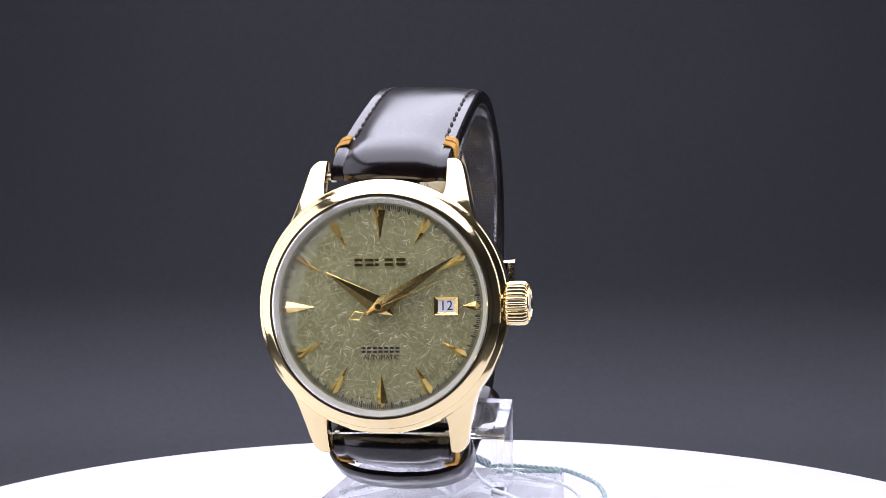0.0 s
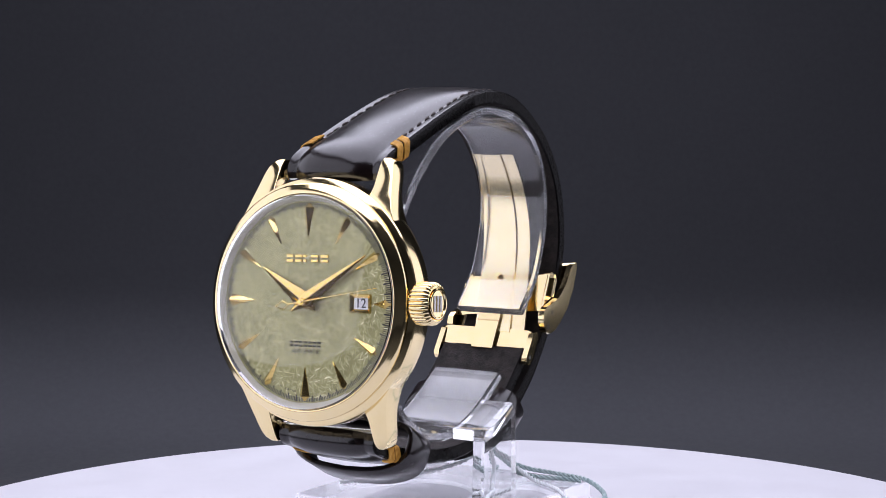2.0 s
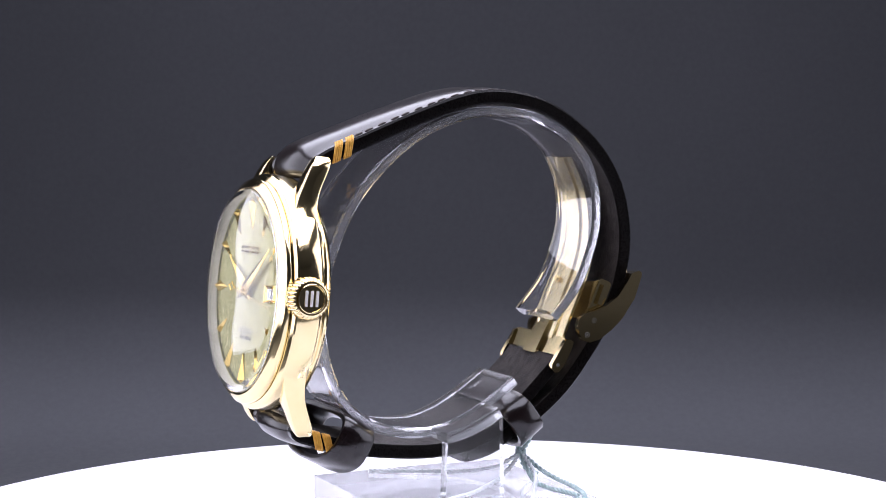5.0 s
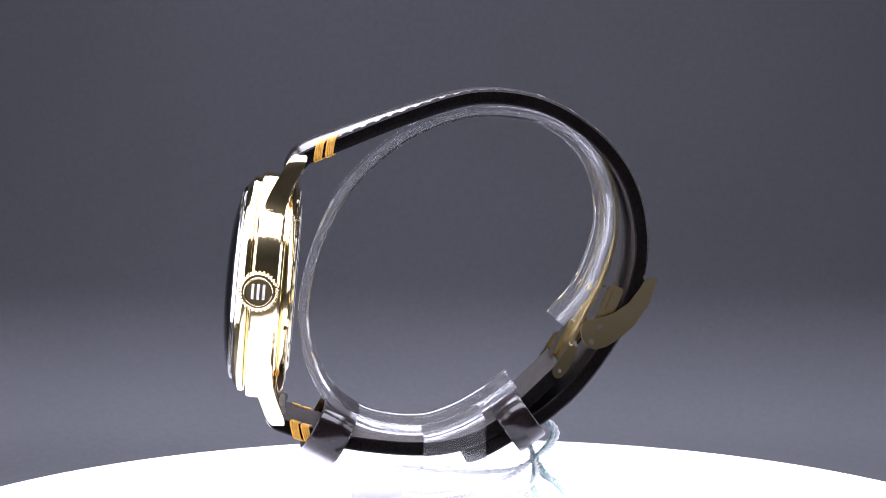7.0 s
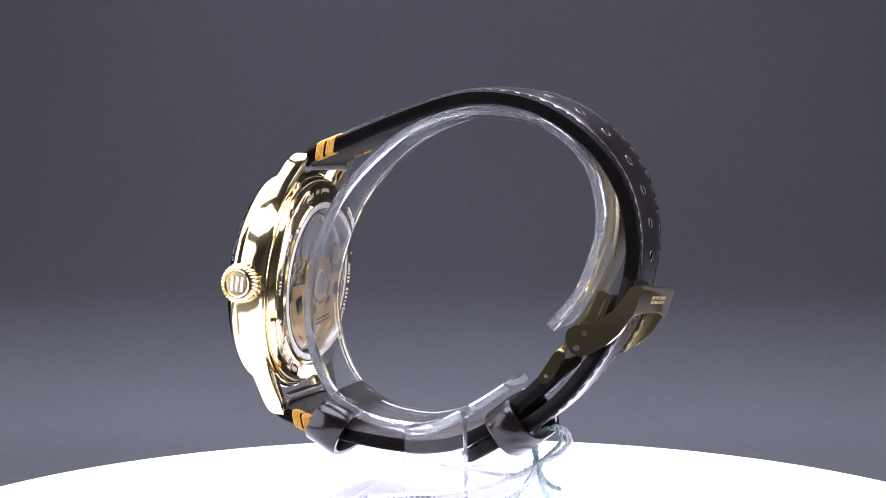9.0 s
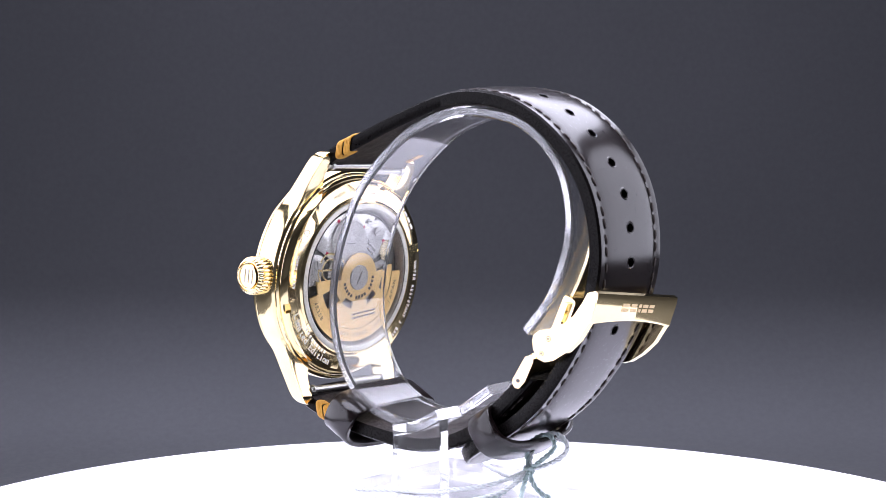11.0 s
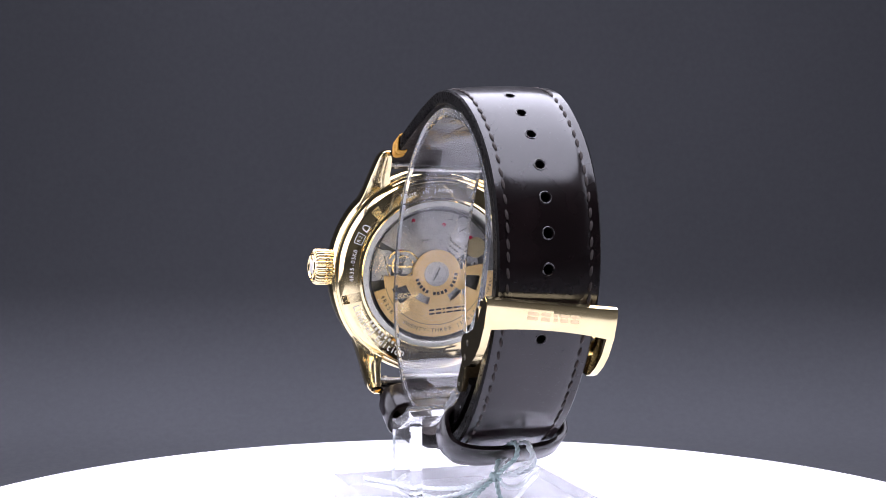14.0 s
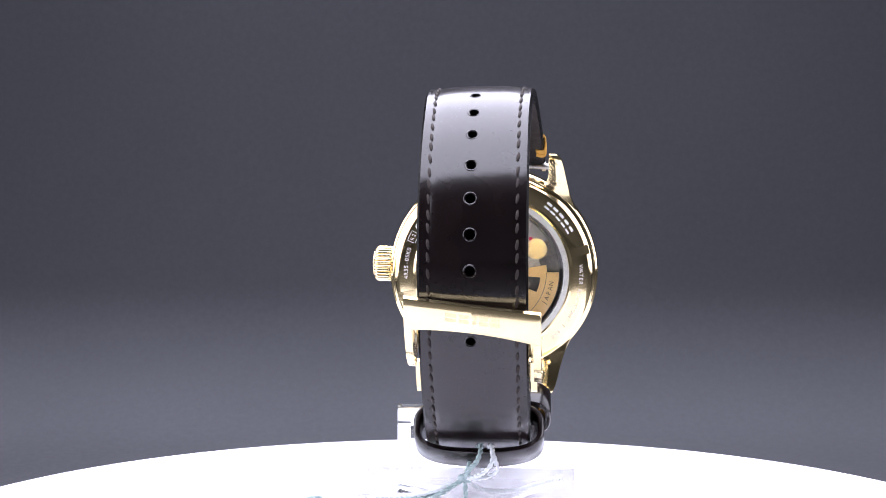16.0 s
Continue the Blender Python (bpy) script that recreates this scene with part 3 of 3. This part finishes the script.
        bm.faces.new((t[0], t[1], c0))
        bm.faces.new((t[1], t[2], c1, c0))
        bm.faces.new((t[2], t[3], c1))
        bm.faces.new((t[3], t[4], c0, c1))
        bm.faces.new((t[4], t[0], c0))
        return bm
    hh = hand(10.7, 3.2, 2.8, 3.45, 0.62)
    hh.transform(Matrix.Rotation(radians(57.5), 4, "Z"))
    part("hour_hand", hh, GOLD_MARK, root, "faceted gold dauphine hand", HEAD, 10)
    mh = hand(14.8, 2.6, 3.1, 3.95, 0.4)
    mh.transform(Matrix.Rotation(radians(-57.3), 4, "Z"))
    part("minute_hand", mh, GOLD_MARK, root, "faceted gold dauphine hand", HEAD, 10)
    sh = [tube([(0, -2.9, 0), (0, 15.6, 0)], [0.11, 0.05], 8)]
    loz = [(0, -5.4, 0), (0.75, -3.9, 0), (0, -2.7, 0), (-0.75, -3.9, 0)]
    sh.append(tube(loz, 0.13, 6, True))
    sh.append(lathe([(0, 0.2), (0.55, 0.2), (0.65, 0.05), (0.65, -0.2), (0, -0.2)], 24, False))
    sh.append(lathe([(0, 0.45), (0.25, 0.42), (0.3, 0.2), (0, 0.2)], 16, False))
    sec = part("second_hand", join(*sh), GOLD_MARK, root, "slim gold sweep hand with an open lozenge tail")
    # crystal
    prof = []
    for k in range(25):
        r = 17.9 * (k / 24) ** 0.8
        prof.append((r, 5.2 + 2.0 * (1 - (r / 17.9) ** 3.2)))
    prof += [(18.15, 4.95), (18.27, 4.65), (18.27, 4.5), (17.95, 4.5)]
    for k in range(18, -1, -1):
        r = 17.8 * k / 18
        prof.append((r, 4.75 + 1.9 * (1 - (r / 17.8) ** 3.2)))
    cry = part("crystal", lathe(prof, 160, False), CRYSTAL, root, "domed clear watch glass", HEAD, 50)
    cry.visible_shadow = False
    return sec


def sector(r0, r1, a0, a1, z0, z1, step=4):
    """A flat piece of a ring, angles in degrees."""
    k = max(2, int(abs(a1 - a0) / step))
    an = [radians(a0 + (a1 - a0) * i / k) for i in range(k + 1)]
    poly = [(r1 * math.cos(a), r1 * math.sin(a)) for a in an] + [(r0 * math.cos(a), r0 * math.sin(a)) for a in reversed(an)]
    return prism(poly, z0, z1)


def at(bm, x, y, z=0.0):
    bm.transform(Matrix.Translation((x, y, z)))
    return bm


def disc(r, z0, z1, n=32, edge=0.06):
    return lathe([(0, z1), (r - edge, z1), (r, z1 - edge), (r, z0), (0, z0)], n, False)


def gear(r, teeth, z0, z1):
    poly = []
    for i in range(teeth):
        for k, f in ((0, 0.93), (0.3, 0.93), (0.5, 1.0), (0.8, 1.0)):
            a = 2 * math.pi * (i + k) / teeth
            poly.append((r * f * math.cos(a), r * f * math.sin(a)))
    return prism(poly, z0, z1)


def build_back(root):
    m = HEAD @ BACKW
    bm = lathe([(20.6, 3.0), (20.55, 3.35), (20.2, 3.6), (19.95, 3.65), (20.15, 3.95), (20.05, 4.25), (19.4, 4.95), (19.1, 5.12), (16.2, 5.34), (15.75, 5.62), (15.45, 5.62), (15.35, 5.4), (15.3, 3.1)], 160)
    back = part("caseback", bm, GOLD, root, "polished gold caseback ring with key slots", m, 26)
    cuts = []
    for k in range(6):
        b = box(18.75, 20.0, -0.95, 0.95, 4.35, 7)
        b.transform(Matrix.Rotation(radians(16.5 + 60 * k), 4, "Z"))
        cuts.append(b)
    cut = part("cutter", join(*cuts), GOLD, None, "", m)
    mod = back.modifiers.new("cut", "BOOLEAN")
    mod.object, mod.operation, mod.solver = cut, "DIFFERENCE", "EXACT"
    me = bpy.data.meshes.new_from_object(back.evaluated_get(bpy.context.evaluated_depsgraph_get()))
    back.modifiers.clear()
    back.data = me
    bpy.data.objects.remove(cut)
    smooth_mesh(me, 26)
    # movement
    part("movement_plate", lathe([(0, 3.4), (15.2, 3.4), (15.2, 3.25), (0, 3.25)], 96, False), STEEL_DARK, back, "dark movement base", m)
    part("movement_ring", lathe([(13.5, 3.42), (15.2, 3.42), (15.2, 5.1), (14.15, 5.1), (13.8, 4.2)], 96), STEEL, back, "bright conical steel ring", m)
    part("gasket", lathe([(14.25, 4.6), (15.3, 4.6), (15.4, 5.56), (15.2, 5.68), (14.45, 5.72), (14.3, 5.6)], 96), GASKET, back, "pale rim round the window", m)
    part("bridge", join(sector(2.6, 13.0, 70, 152, 3.42, 3.85), at(disc(5.2, 3.42, 3.9), -2.4, 7.05)), STEEL, back, "brushed steel barrel bridge", m, 20, 0.08)
    part("bridge", join(sector(3.0, 12.9, 34, 66, 3.42, 3.75), at(disc(2.6, 3.42, 3.8), 5.2, 9.0)), STEEL, back, "brushed steel train bridge", m, 20, 0.08)
    part("bridge", join(sector(9.2, 13.2, 158, 188, 3.42, 4.1), at(disc(1.9, 3.42, 4.08), -10.4, 2.6)), STEEL, back, "brushed steel balance bridge", m, 20, 0.08)
    part("bridge", sector(3.2, 7.0, 118, 182, 3.42, 3.8), STEEL, back, "", m, 20, 0.08)
    part("bridge", sector(6.0, 9.6, -4, 24, 3.42, 3.7), STEEL, back, "", m, 20, 0.08)
    wheel = part("ratchet_wheel", at(gear(4.7, 58, 3.92, 4.12), -2.4, 7.05), STEEL, back, "toothed steel wheel", m, 20)
    part("wheel_boss", at(disc(2.2, 4.1, 4.22, 32), -2.4, 7.05), STEEL, wheel, "", m)
    part("wheel", at(gear(2.2, 36, 3.86, 4.02), 8.6, 5.2), GOLD_SATIN, back, "small gilt wheel", m, 20)
    part("wheel", at(gear(1.5, 26, 3.86, 4.02), -9.6, 6.9), STEEL, back, "small steel wheel", m, 20)
    part("balance_wheel", join(*[at(lathe([(r, 3.95), (r + 0.34, 3.95), (r + 0.34, 4.18), (r, 4.18)], 48), -6.9, 1.4) for r in (3.1, 2.0)], at(box(-3.1, 3.1, -0.2, 0.2, 4.0, 4.12), -6.9, 1.4)), GOLD_SATIN, back, "gilt balance wheel", m, 20)
    part("wheel", at(gear(2.6, 40, 3.6, 3.8), -2.1, -5.0), STEEL, back, "steel wheel under the rotor", m, 20)
    part("wheel", at(gear(2.4, 40, 3.6, 3.8), 3.9, -4.4), STEEL, back, "steel wheel under the rotor", m, 20)
    for x, y, r in ((-2.4, 7.05, 1.25), (5.2, 9.2, 0.95), (-10.7, 2.55, 0.95), (-5.6, 2.9, 0.6), (8.4, 1.6, 0.7), (-11.2, -1.0, 0.6), (2.4, 11.4, 0.6)):
        screw = part("screw", at(disc(r, 3.9, 4.3, 24), x, y), STEEL, back, "", m)
        sl = box(-r * 0.95, r * 0.95, -0.09, 0.09, 4.29, 4.31)
        sl.transform(Matrix.Rotation(x * 1.3, 4, "Z"))
        part("slot_shade", at(sl, x, y), STEEL_DARK, screw, "", m)
    for x, y in ((1.2, 10.2), (7.4, 7.2), (-5.2, 11.0), (-7.8, 4.6)):
        part("jewel", at(disc(0.42, 3.8, 3.95, 16), x, y), JEWEL, back, "small red jewel bearing", m)
    rows = []
    for k in range(4):
        for j in range(6):
            b = box(j * 0.62, j * 0.62 + 0.42, -k * 0.95, -k * 0.95 + 0.42, 3.84, 3.87)
            b.transform(Matrix.Translation((2.2, 7.2, 0)) @ Matrix.Rotation(radians(-38), 4, "Z"))
            rows.append(b)
    part("engraved_bars", join(*rows), STEEL_DARK, back, "", m)
    # rotor
    rot = [sector(10.85, 13.35, 197, 363, 4.42, 4.86), sector(9.6, 10.9, 184, 371, 4.43, 4.74), sector(2.5, 5.1, 0, 359.9, 4.45, 4.74)]
    rot += [sector(5.0, 6.7, a0, a1, 4.43, 4.735) for a0, a1 in ((184, 230), (258, 300), (327, 371))]
    rot += [sector(6.6, 9.7, a0, a1, 4.43, 4.73) for a0, a1 in ((184, 200), (222, 338), (357, 371))]
    rotor = part("rotor", join(*rot), ROTOR, back, "gilt half-moon winding rotor with four windows", m, 20)
    bearing = part("rotor_bearing", lathe([(0, 4.95), (1.7, 4.95), (1.75, 4.85), (2.0, 4.85), (2.05, 4.98), (2.5, 4.98), (2.6, 4.85), (2.6, 4.5), (0, 4.5)], 48, False), STEEL, rotor, "steel bearing cap", m, 30)
    sl = box(-1.5, 1.5, -0.13, 0.13, 4.94, 4.965)
    sl.transform(Matrix.Rotation(radians(65), 4, "Z"))
    part("slot_shade", join(sl, disc(0.35, 4.9, 4.97, 16)), STEEL_DARK, bearing, "", m)
    part("rotor_step", sector(10.75, 10.85, 197, 363, 4.7, 4.75), STEEL_DARK, rotor, "dark line along the weight", m)
    for k, (x, w) in enumerate([(-2.1, 1.15), (-0.65, 1.15), (0.8, 0.5), (1.6, 1.3), (3.2, 1.5)]):
        for y in (-8.55, -7.75):
            b = box(x, x + w, y, y + 0.36, 4.735, 4.76)
            b.transform(Matrix.Rotation(radians(7), 4, "Z"))
            part("engraved_bar", b, INK, rotor, "", m)
    txt = join(arc_letters("TWENTY-THREE JEWELS", 1.15, 12.0, 278, 0.92, False, 0.008), arc_letters("4R35B", 1.25, 12.0, 213, 0.9, False, 0.008), arc_letters("JAPAN", 1.25, 12.0, 342, 1.05, False, 0.008))
    part("engraving", at(txt, 0, 0, 4.875), INK, rotor, "", m)
    bars = []
    for k in range(15):
        if k in (5, 10):
            continue
        b = box(-0.27, 0.27, -0.36, 0.36, 4.735, 4.76)
        b.transform(Matrix.Translation((0, -4.15, 0)))
        b.transform(Matrix.Rotation(radians(-72 + 11.5 * k), 4, "Z"))
        bars.append(b)
    part("engraved_bars", join(*bars), INK, rotor, "", m)
    # ring engraving
    eng = join(arc_letters("4R35-05K0", 1.2, 17.7, 175, 0.74, True, 0.02), arc_letters("R2", 1.1, 17.8, 157, 0.8, True, 0.02),
               arc_letters("WATER RESISTANT 5 BAR", 1.15, 17.8, -19.5, 0.80, True, 0.02), arc_letters("MADE IN JAPAN", 1.1, 17.7, 100, 0.85, True, 0.02),
               arc_letters("Limited Edition", 2.0, 17.9, 226, 1.02, False, 0.02))
    part("engraving", at(eng, 0, 0, 5.28), ETCH_PALE, back, "pale engraved lettering", m)
    sq = [sector(16.9, 17.02, 153.6, 160.4, 5.2, 5.32), sector(18.55, 18.67, 153.6, 160.4, 5.12, 5.2), sector(16.9, 18.6, 153.4, 153.8, 5.15, 5.27), sector(16.9, 18.6, 160.2, 160.6, 5.15, 5.27)]
    arch = tube([(-0.6, -0.65, 0), (-0.52, 0.2, 0), (-0.28, 0.6, 0), (0.28, 0.6, 0), (0.52, 0.2, 0), (0.6, -0.65, 0), (-0.6, -0.65, 0)], 0.12, 6)
    arch.transform(Matrix.Rotation(radians(149 - 90), 4, "Z"))
    sq.append(at(arch, 17.8 * math.cos(radians(149)), 17.8 * math.sin(radians(149)), 5.24))
    for k in range(5):
        for r in (17.0, 18.0):
            b = box(r, r + 0.5, -0.6, 0.6, 5.1, 5.27)
            b.transform(Matrix.Rotation(radians(53 - k * 5.2), 4, "Z"))
            sq.append(b)
    for k in range(9):
        b = box(16.25, 16.85, -0.22, 0.22, 5.25, 5.36)
        b.transform(Matrix.Rotation(radians(217 + k * 3.2), 4, "Z"))
        sq.append(b)
    tagged(part("engraved_marks", join(*sq), ETCH_PALE, back, "", m), kind="stuff")
    g = part("back_window", lathe([(0, 5.7), (14.15, 5.7), (14.22, 5.62), (14.22, 5.3), (0, 5.3)], 96, False), CRYSTAL, back, "clear exhibition window", m)
    g.visible_shadow = False
    for up in (22.2, -22.2):
        bar = part("spring_bar", tube([(-10.6, up, -5.0), (10.6, up, -5.0)], 0.6, 16), STEEL, root, "steel spring bar", HEAD)
        for x in (-9.6, 9.6):
            part("collar", tube([(x - 0.35, up, -5.0), (x + 0.35, up, -5.0)], 0.95, 16), STEEL, bar, "", HEAD)


# ---------------- clasp ----------------
LEAN = Matrix(((1, 0, 0, 0), (-0.06, 1, 0, 0.3), (0.11, 0, 1, -0.5), (0, 0, 0, 1)))


def build_clasp(root):
    horn = [(23.2, 43.9), (24.5, 44.8), (26.8, 45.2), (29.1, 46.0), (31.7, 47.8), (33.7, 50.4), (34.7, 52.0), (35.6, 52.3), (36.5, 51.6), (36.3, 49.9), (35.1, 47.0), (32.8, 43.6), (30.2, 41.3), (27.6, 39.7),
            (25.6, 39.2), (24.0, 39.7), (23.1, 41.3), (22.9, 42.8)]
    lever = tagged(new("lever_buckle"), "polished gold lever with a broad bar across the strap")
    lever.parent = root
    for x in (XC - 11.5, XC + 10.2):
        pl = part("lever_plate", prism(horn, x, x + 1.3), GOLD, lever, "curved gold lever side", LEAN @ SIDE, 30, 0.4)
        for y, z in ((26.4, 43.4), (24.9, 40.7)):
            xs = x + 1.25 if x > XC else x - 0.15
            part("pin_groove_shade", tube([(xs + (0.0 if x > XC else 0.13), y, z), (xs + (0.08 if x > XC else 0.2), y, z)], 0.52, 20), STEEL_DARK, lever, "", LEAN)
            part("pin", tube([(xs + 0.02, y, z), (xs + 0.12, y, z)], 0.4, 16), GOLD, lever, "", LEAN)
            part("pin_hole_shade", tube([(xs + 0.06, y, z), (xs + (0.15 if x > XC else -0.01), y, z)], 0.2, 12), STEEL_DARK, lever, "", LEAN)
    # the bar: bowed across, deeper at its ends
    bm = bmesh.new()
    rows = []
    n = 24
    for k in range(n + 1):
        u = k / n * 2 - 1
        x = XC + u * 11.45
        bow = 0.45 * (1 - u * u)
        lift = 0.9 * (1 - u * u)
        rows.append([bm.verts.new((x, y + bow, z)) for y, z in ((35.5, 52.1), (36.2, 52.5), (36.9, 52.1), (36.85, 51.3), (35.25 + lift * 0.42, 46.9 + lift), (34.9 + lift * 0.42, 46.6 + lift), (34.3 + lift * 0.42, 46.9 + lift), (35.5, 50.6))])
    for a, b in zip(rows, rows[1:]):
        for i in range(8):
            bm.faces.new((a[i], a[(i + 1) % 8], b[(i + 1) % 8], b[i]))
    bm.faces.new(rows[0])
    bm.faces.new(rows[-1][::-1])
    bar = part("lever_bar", bm, GOLD, lever, "broad gold bar with a faint engraving", LEAN, 30)
    for x, w in ((-4.6, 1.5), (-2.7, 1.5), (-0.8, 0.7), (0.5, 1.6), (2.6, 1.9)):
        u = (x + w / 2) / 11.45
        y = 0.45 * (1 - u * u)
        for k in (0.0, 0.58):
            part("engraved_bar", prism([(36.62 + y - 0.52 * k, 50.55 - 1.45 * k), (36.4 + y - 0.52 * k, 49.95 - 1.45 * k), (35.9 + y - 0.52 * k, 50.15 - 1.45 * k), (36.1 + y - 0.52 * k, 50.75 - 1.45 * k)], XC + x, XC + x + w), ETCH, bar, "", LEAN @ SIDE)
    body = tagged(new("folding_clasp"), "polished gold folding clasp lying inside the strap")
    body.parent = root
    for x in (XC - 9.9, XC + 8.5):
        part("side_block", prism([(25.2, 43.9), (28.4, 51.0), (28.9, 51.3), (30.7, 50.5), (30.9, 49.9), (29.8, 47.2), (28.4, 44.9), (27.0, 43.6)], x, x + 1.4), GOLD, body, "", LEAN @ SIDE, 30, 0.28)
        xs = x + 1.2 if x > XC else x - 1.0
        part("push_button", prism([(27.5, 46.5), (29.0, 50.1), (29.9, 49.8), (28.4, 46.2)], xs, xs + 1.0), GOLD, body, "small rectangular push button", LEAN @ SIDE, 30, 0.25)
    part("cross_plate", prism([(25.2, 44.0), (28.2, 50.9), (29.0, 50.6), (26.3, 43.8)], XC - 9.4, XC + 9.4), GOLD, body, "", LEAN @ SIDE, 20, 0.15)
    path, q = spline([(21.6, 39.4), (24.0, 44.1), (26.4, 48.4), (28.7, 53.0), (30.3, 58.0), (30.9, 63.4), (30.3, 69.0), (28.2, 75.3)], 0.8)

    def blade(half, h0, h1):
        def section(a):
            u = a / q[-1]
            c, w = -2.7 - 5.4 * u, half * (1.0 - 0.1 * u)
            return [(c - w, h0), (c + w, h0), (c + w, h1), (c - w, h1)]
        return section
    part("blade", band(path, q, blade(5.6, 0, 0.6), 1), GOLD_SATIN, body, "long curved gold blade", ONE, 30, 0.14)
    part("blade", band(path, q, blade(2.5, 0.62, 1.0), 1), GOLD_SATIN, body, "narrow inner blade", ONE, 30, 0.14)
    part("rivet", tube([(XC, 25.8, 50.0), (XC, 25.0, 50.4)], 0.6, 16), GOLD, body)
    # end bracket on the short strap
    for x in (XC - 10.6, XC + 9.5):
        part("bracket_side", prism([(17.8, 35.6), (17.7, 34.8), (18.3, 34.0), (19.2, 34.0), (20.5, 35.3), (22.2, 38.7), (22.4, 39.6), (21.6, 40.1), (20.6, 39.9)], x, x + 1.1), GOLD, body, "rounded gold tab", SIDE, 30, 0.3)
        xs = x + 1.08 if x > XC else x - 0.1
        part("pin_hole_shade", tube([(xs, 19.0, 35.4), (xs + 0.12, 19.0, 35.4)], 0.35, 12), STEEL_DARK, body)
    half, rad = 10.5, 1.7
    outline = [(-half, 0.9), (half, 0.9)]
    outline += [(half - rad + rad * math.cos(t), 4.6 - rad + rad * math.sin(t)) for t in np.linspace(0, math.pi / 2, 7)]
    outline += [(-half + rad - rad * math.sin(t), 4.6 - rad + rad * math.cos(t)) for t in np.linspace(0, math.pi / 2, 7)]
    slope = Matrix(((1, 0, 0, XC), (0, 0.46, -0.888, 19.9), (0, 0.888, 0.46, 35.8), (0, 0, 0, 1)))
    part("bracket_bar", prism(outline, 0.0, 1.0), GOLD, body, "gold plate with rounded corners", slope, 30, 0.25)
    part("hinge_knuckle", prism([(18.9, 36.6), (18.4, 36.8), (20.4, 40.7), (22.2, 43.9), (23.2, 43.4), (21.4, 40.3)], XC - 2.4, XC + 2.4), GOLD, body, "", SIDE, 20, 0.2)


# ---------------- cord ----------------
def cord_strands(pts, r):
    """Two threads twisted about each other along a smooth line."""
    path, s = spline(pts, 0.22)
    p = [Vector(q) for q in path]
    out = [[], []]
    up = Vector((0.1, 0.2, 1))
    for i in range(len(p)):
        t = (p[min(i + 1, len(p) - 1)] - p[max(i - 1, 0)]).normalized()
        a = (up - t * up.dot(t)).normalized()
        up = a
        b = t.cross(a)
        th = s[i] * 2 * math.pi / 2.2
        for k in (0, 1):
            d = a * math.cos(th + k * math.pi) + b * math.sin(th + k * math.pi)
            out[k].append(tuple(p[i] + d * r * 0.85))
    return join(tube(out[0], r, 6), tube(out[1], r, 6))


def build_cord():
    root = tagged(new("tag_cord"), "thin twisted sage and white cord tied round the keeper loop", "cord")
    k = (-2.7, 15.4, 17.6)
    green = [[k, (2, 17.5, 14.8), (5, 19.2, 13.5), (10, 19.5, 13.2), (14, 18.9, 13.1), (18, 17.6, 13.2), (22, 15.5, 12.6), (26, 11, 11.8), (28, 4, 10.5), (27.5, -3.4, 9.5), (25, -10, 7.5), (22.8, -15, 3), (24, -19, 0.5)],
             [k, (1, 14.8, 15.4), (5.5, 14.0, 13.7), (10, 14.5, 13.2), (15, 16.0, 13.1), (18.0, 16.6, 13.0)],
             [k, (-3.0, 16.2, 15.0), (-3.2, 18.0, 13.4), (-3.6, 19.6, 12.9)]]
    white = [[k, (4, 15, 14.8), (11, 11, 13.3), (16, 8.2, 13.2), (19, 6, 13.1), (23, 2, 12), (25.5, -4, 10), (24, -12, 5), (25, -18, 0.5)],
             [k, (-6.0, 12.0, 14.8), (-11, 5.5, 13.3), (-16, -3.0, 13.1), (-20, -9.0, 13.0)],
             [k, (1, 10.5, 15.0), (5, 3.0, 13.4), (9.5, -4.0, 13.1), (14.4, -12.0, 13.0)]]
    loops_g = [[k, (-3.6, 17.6, 19.5), (-5.2, 19.2, 21.6), (-5.8, 18.4, 23.4), (-5.6, 16.4, 23.8), (-4.2, 14.0, 21.6), k]]
    loops_w = [[k, (-5.4, 18.4, 18.8), (-7.6, 20.4, 21.0), (-8.0, 19.4, 23.2), (-7.4, 17.0, 23.9), (-5.4, 14.6, 21.4), k],
               [k, (-6.4, 17.2, 18.2), (-8.6, 19.0, 19.8), (-8.4, 19.8, 22.0), (-7.6, 18.4, 23.4)]]
    for pts in green + loops_g:
        part("cord_end", cord_strands(pts, 0.27), CORD_GREEN, root, "sage green twisted thread")
    for pts in white + loops_w:
        part("cord_end", cord_strands(pts, 0.25), CORD_WHITE, root, "white twisted thread")
    part("knot", join(*[tube([(k[0] + 0.9 * math.cos(a + j), k[1] + 0.7 * math.sin(a + j), k[2] + 0.5 * math.sin(2 * a + j)) for a in np.linspace(0, 6.28, 24, endpoint=False)], 0.32, 6, True) for j in (0, 1.1, 2.2)]), CORD_GREEN, root)
    return root


def build_watch():
    root = tagged(new("wristwatch"), "gold dress watch with green-gold dial on dark leather strap", "watch")
    sec = build_head(root)
    build_back(root)
    build_straps(root)
    build_clasp(root)
    return root, sec


setting()
table = build_table()
stand = build_stand()
watch, second_hand = build_watch()
cord = build_cord()


def motions():
    rows = [(k * 0.5, pose(0, 0, 0, 0, 0, -(W0 + WS * k * 0.5))) for k in range(33)]
    for thing in (table, stand, watch, cord):
        walk(thing, rows)
    hm = Matrix.Translation((HEAD @ Vector((0, 0, 4.6))) * U) @ HEAD.to_3x3().to_4x4()
    walk(second_hand, [(k * 1.0, hm @ Matrix.Rotation(radians(-(68.0 + 6.0 * k)), 4, "Z")) for k in range(17)])


motions()
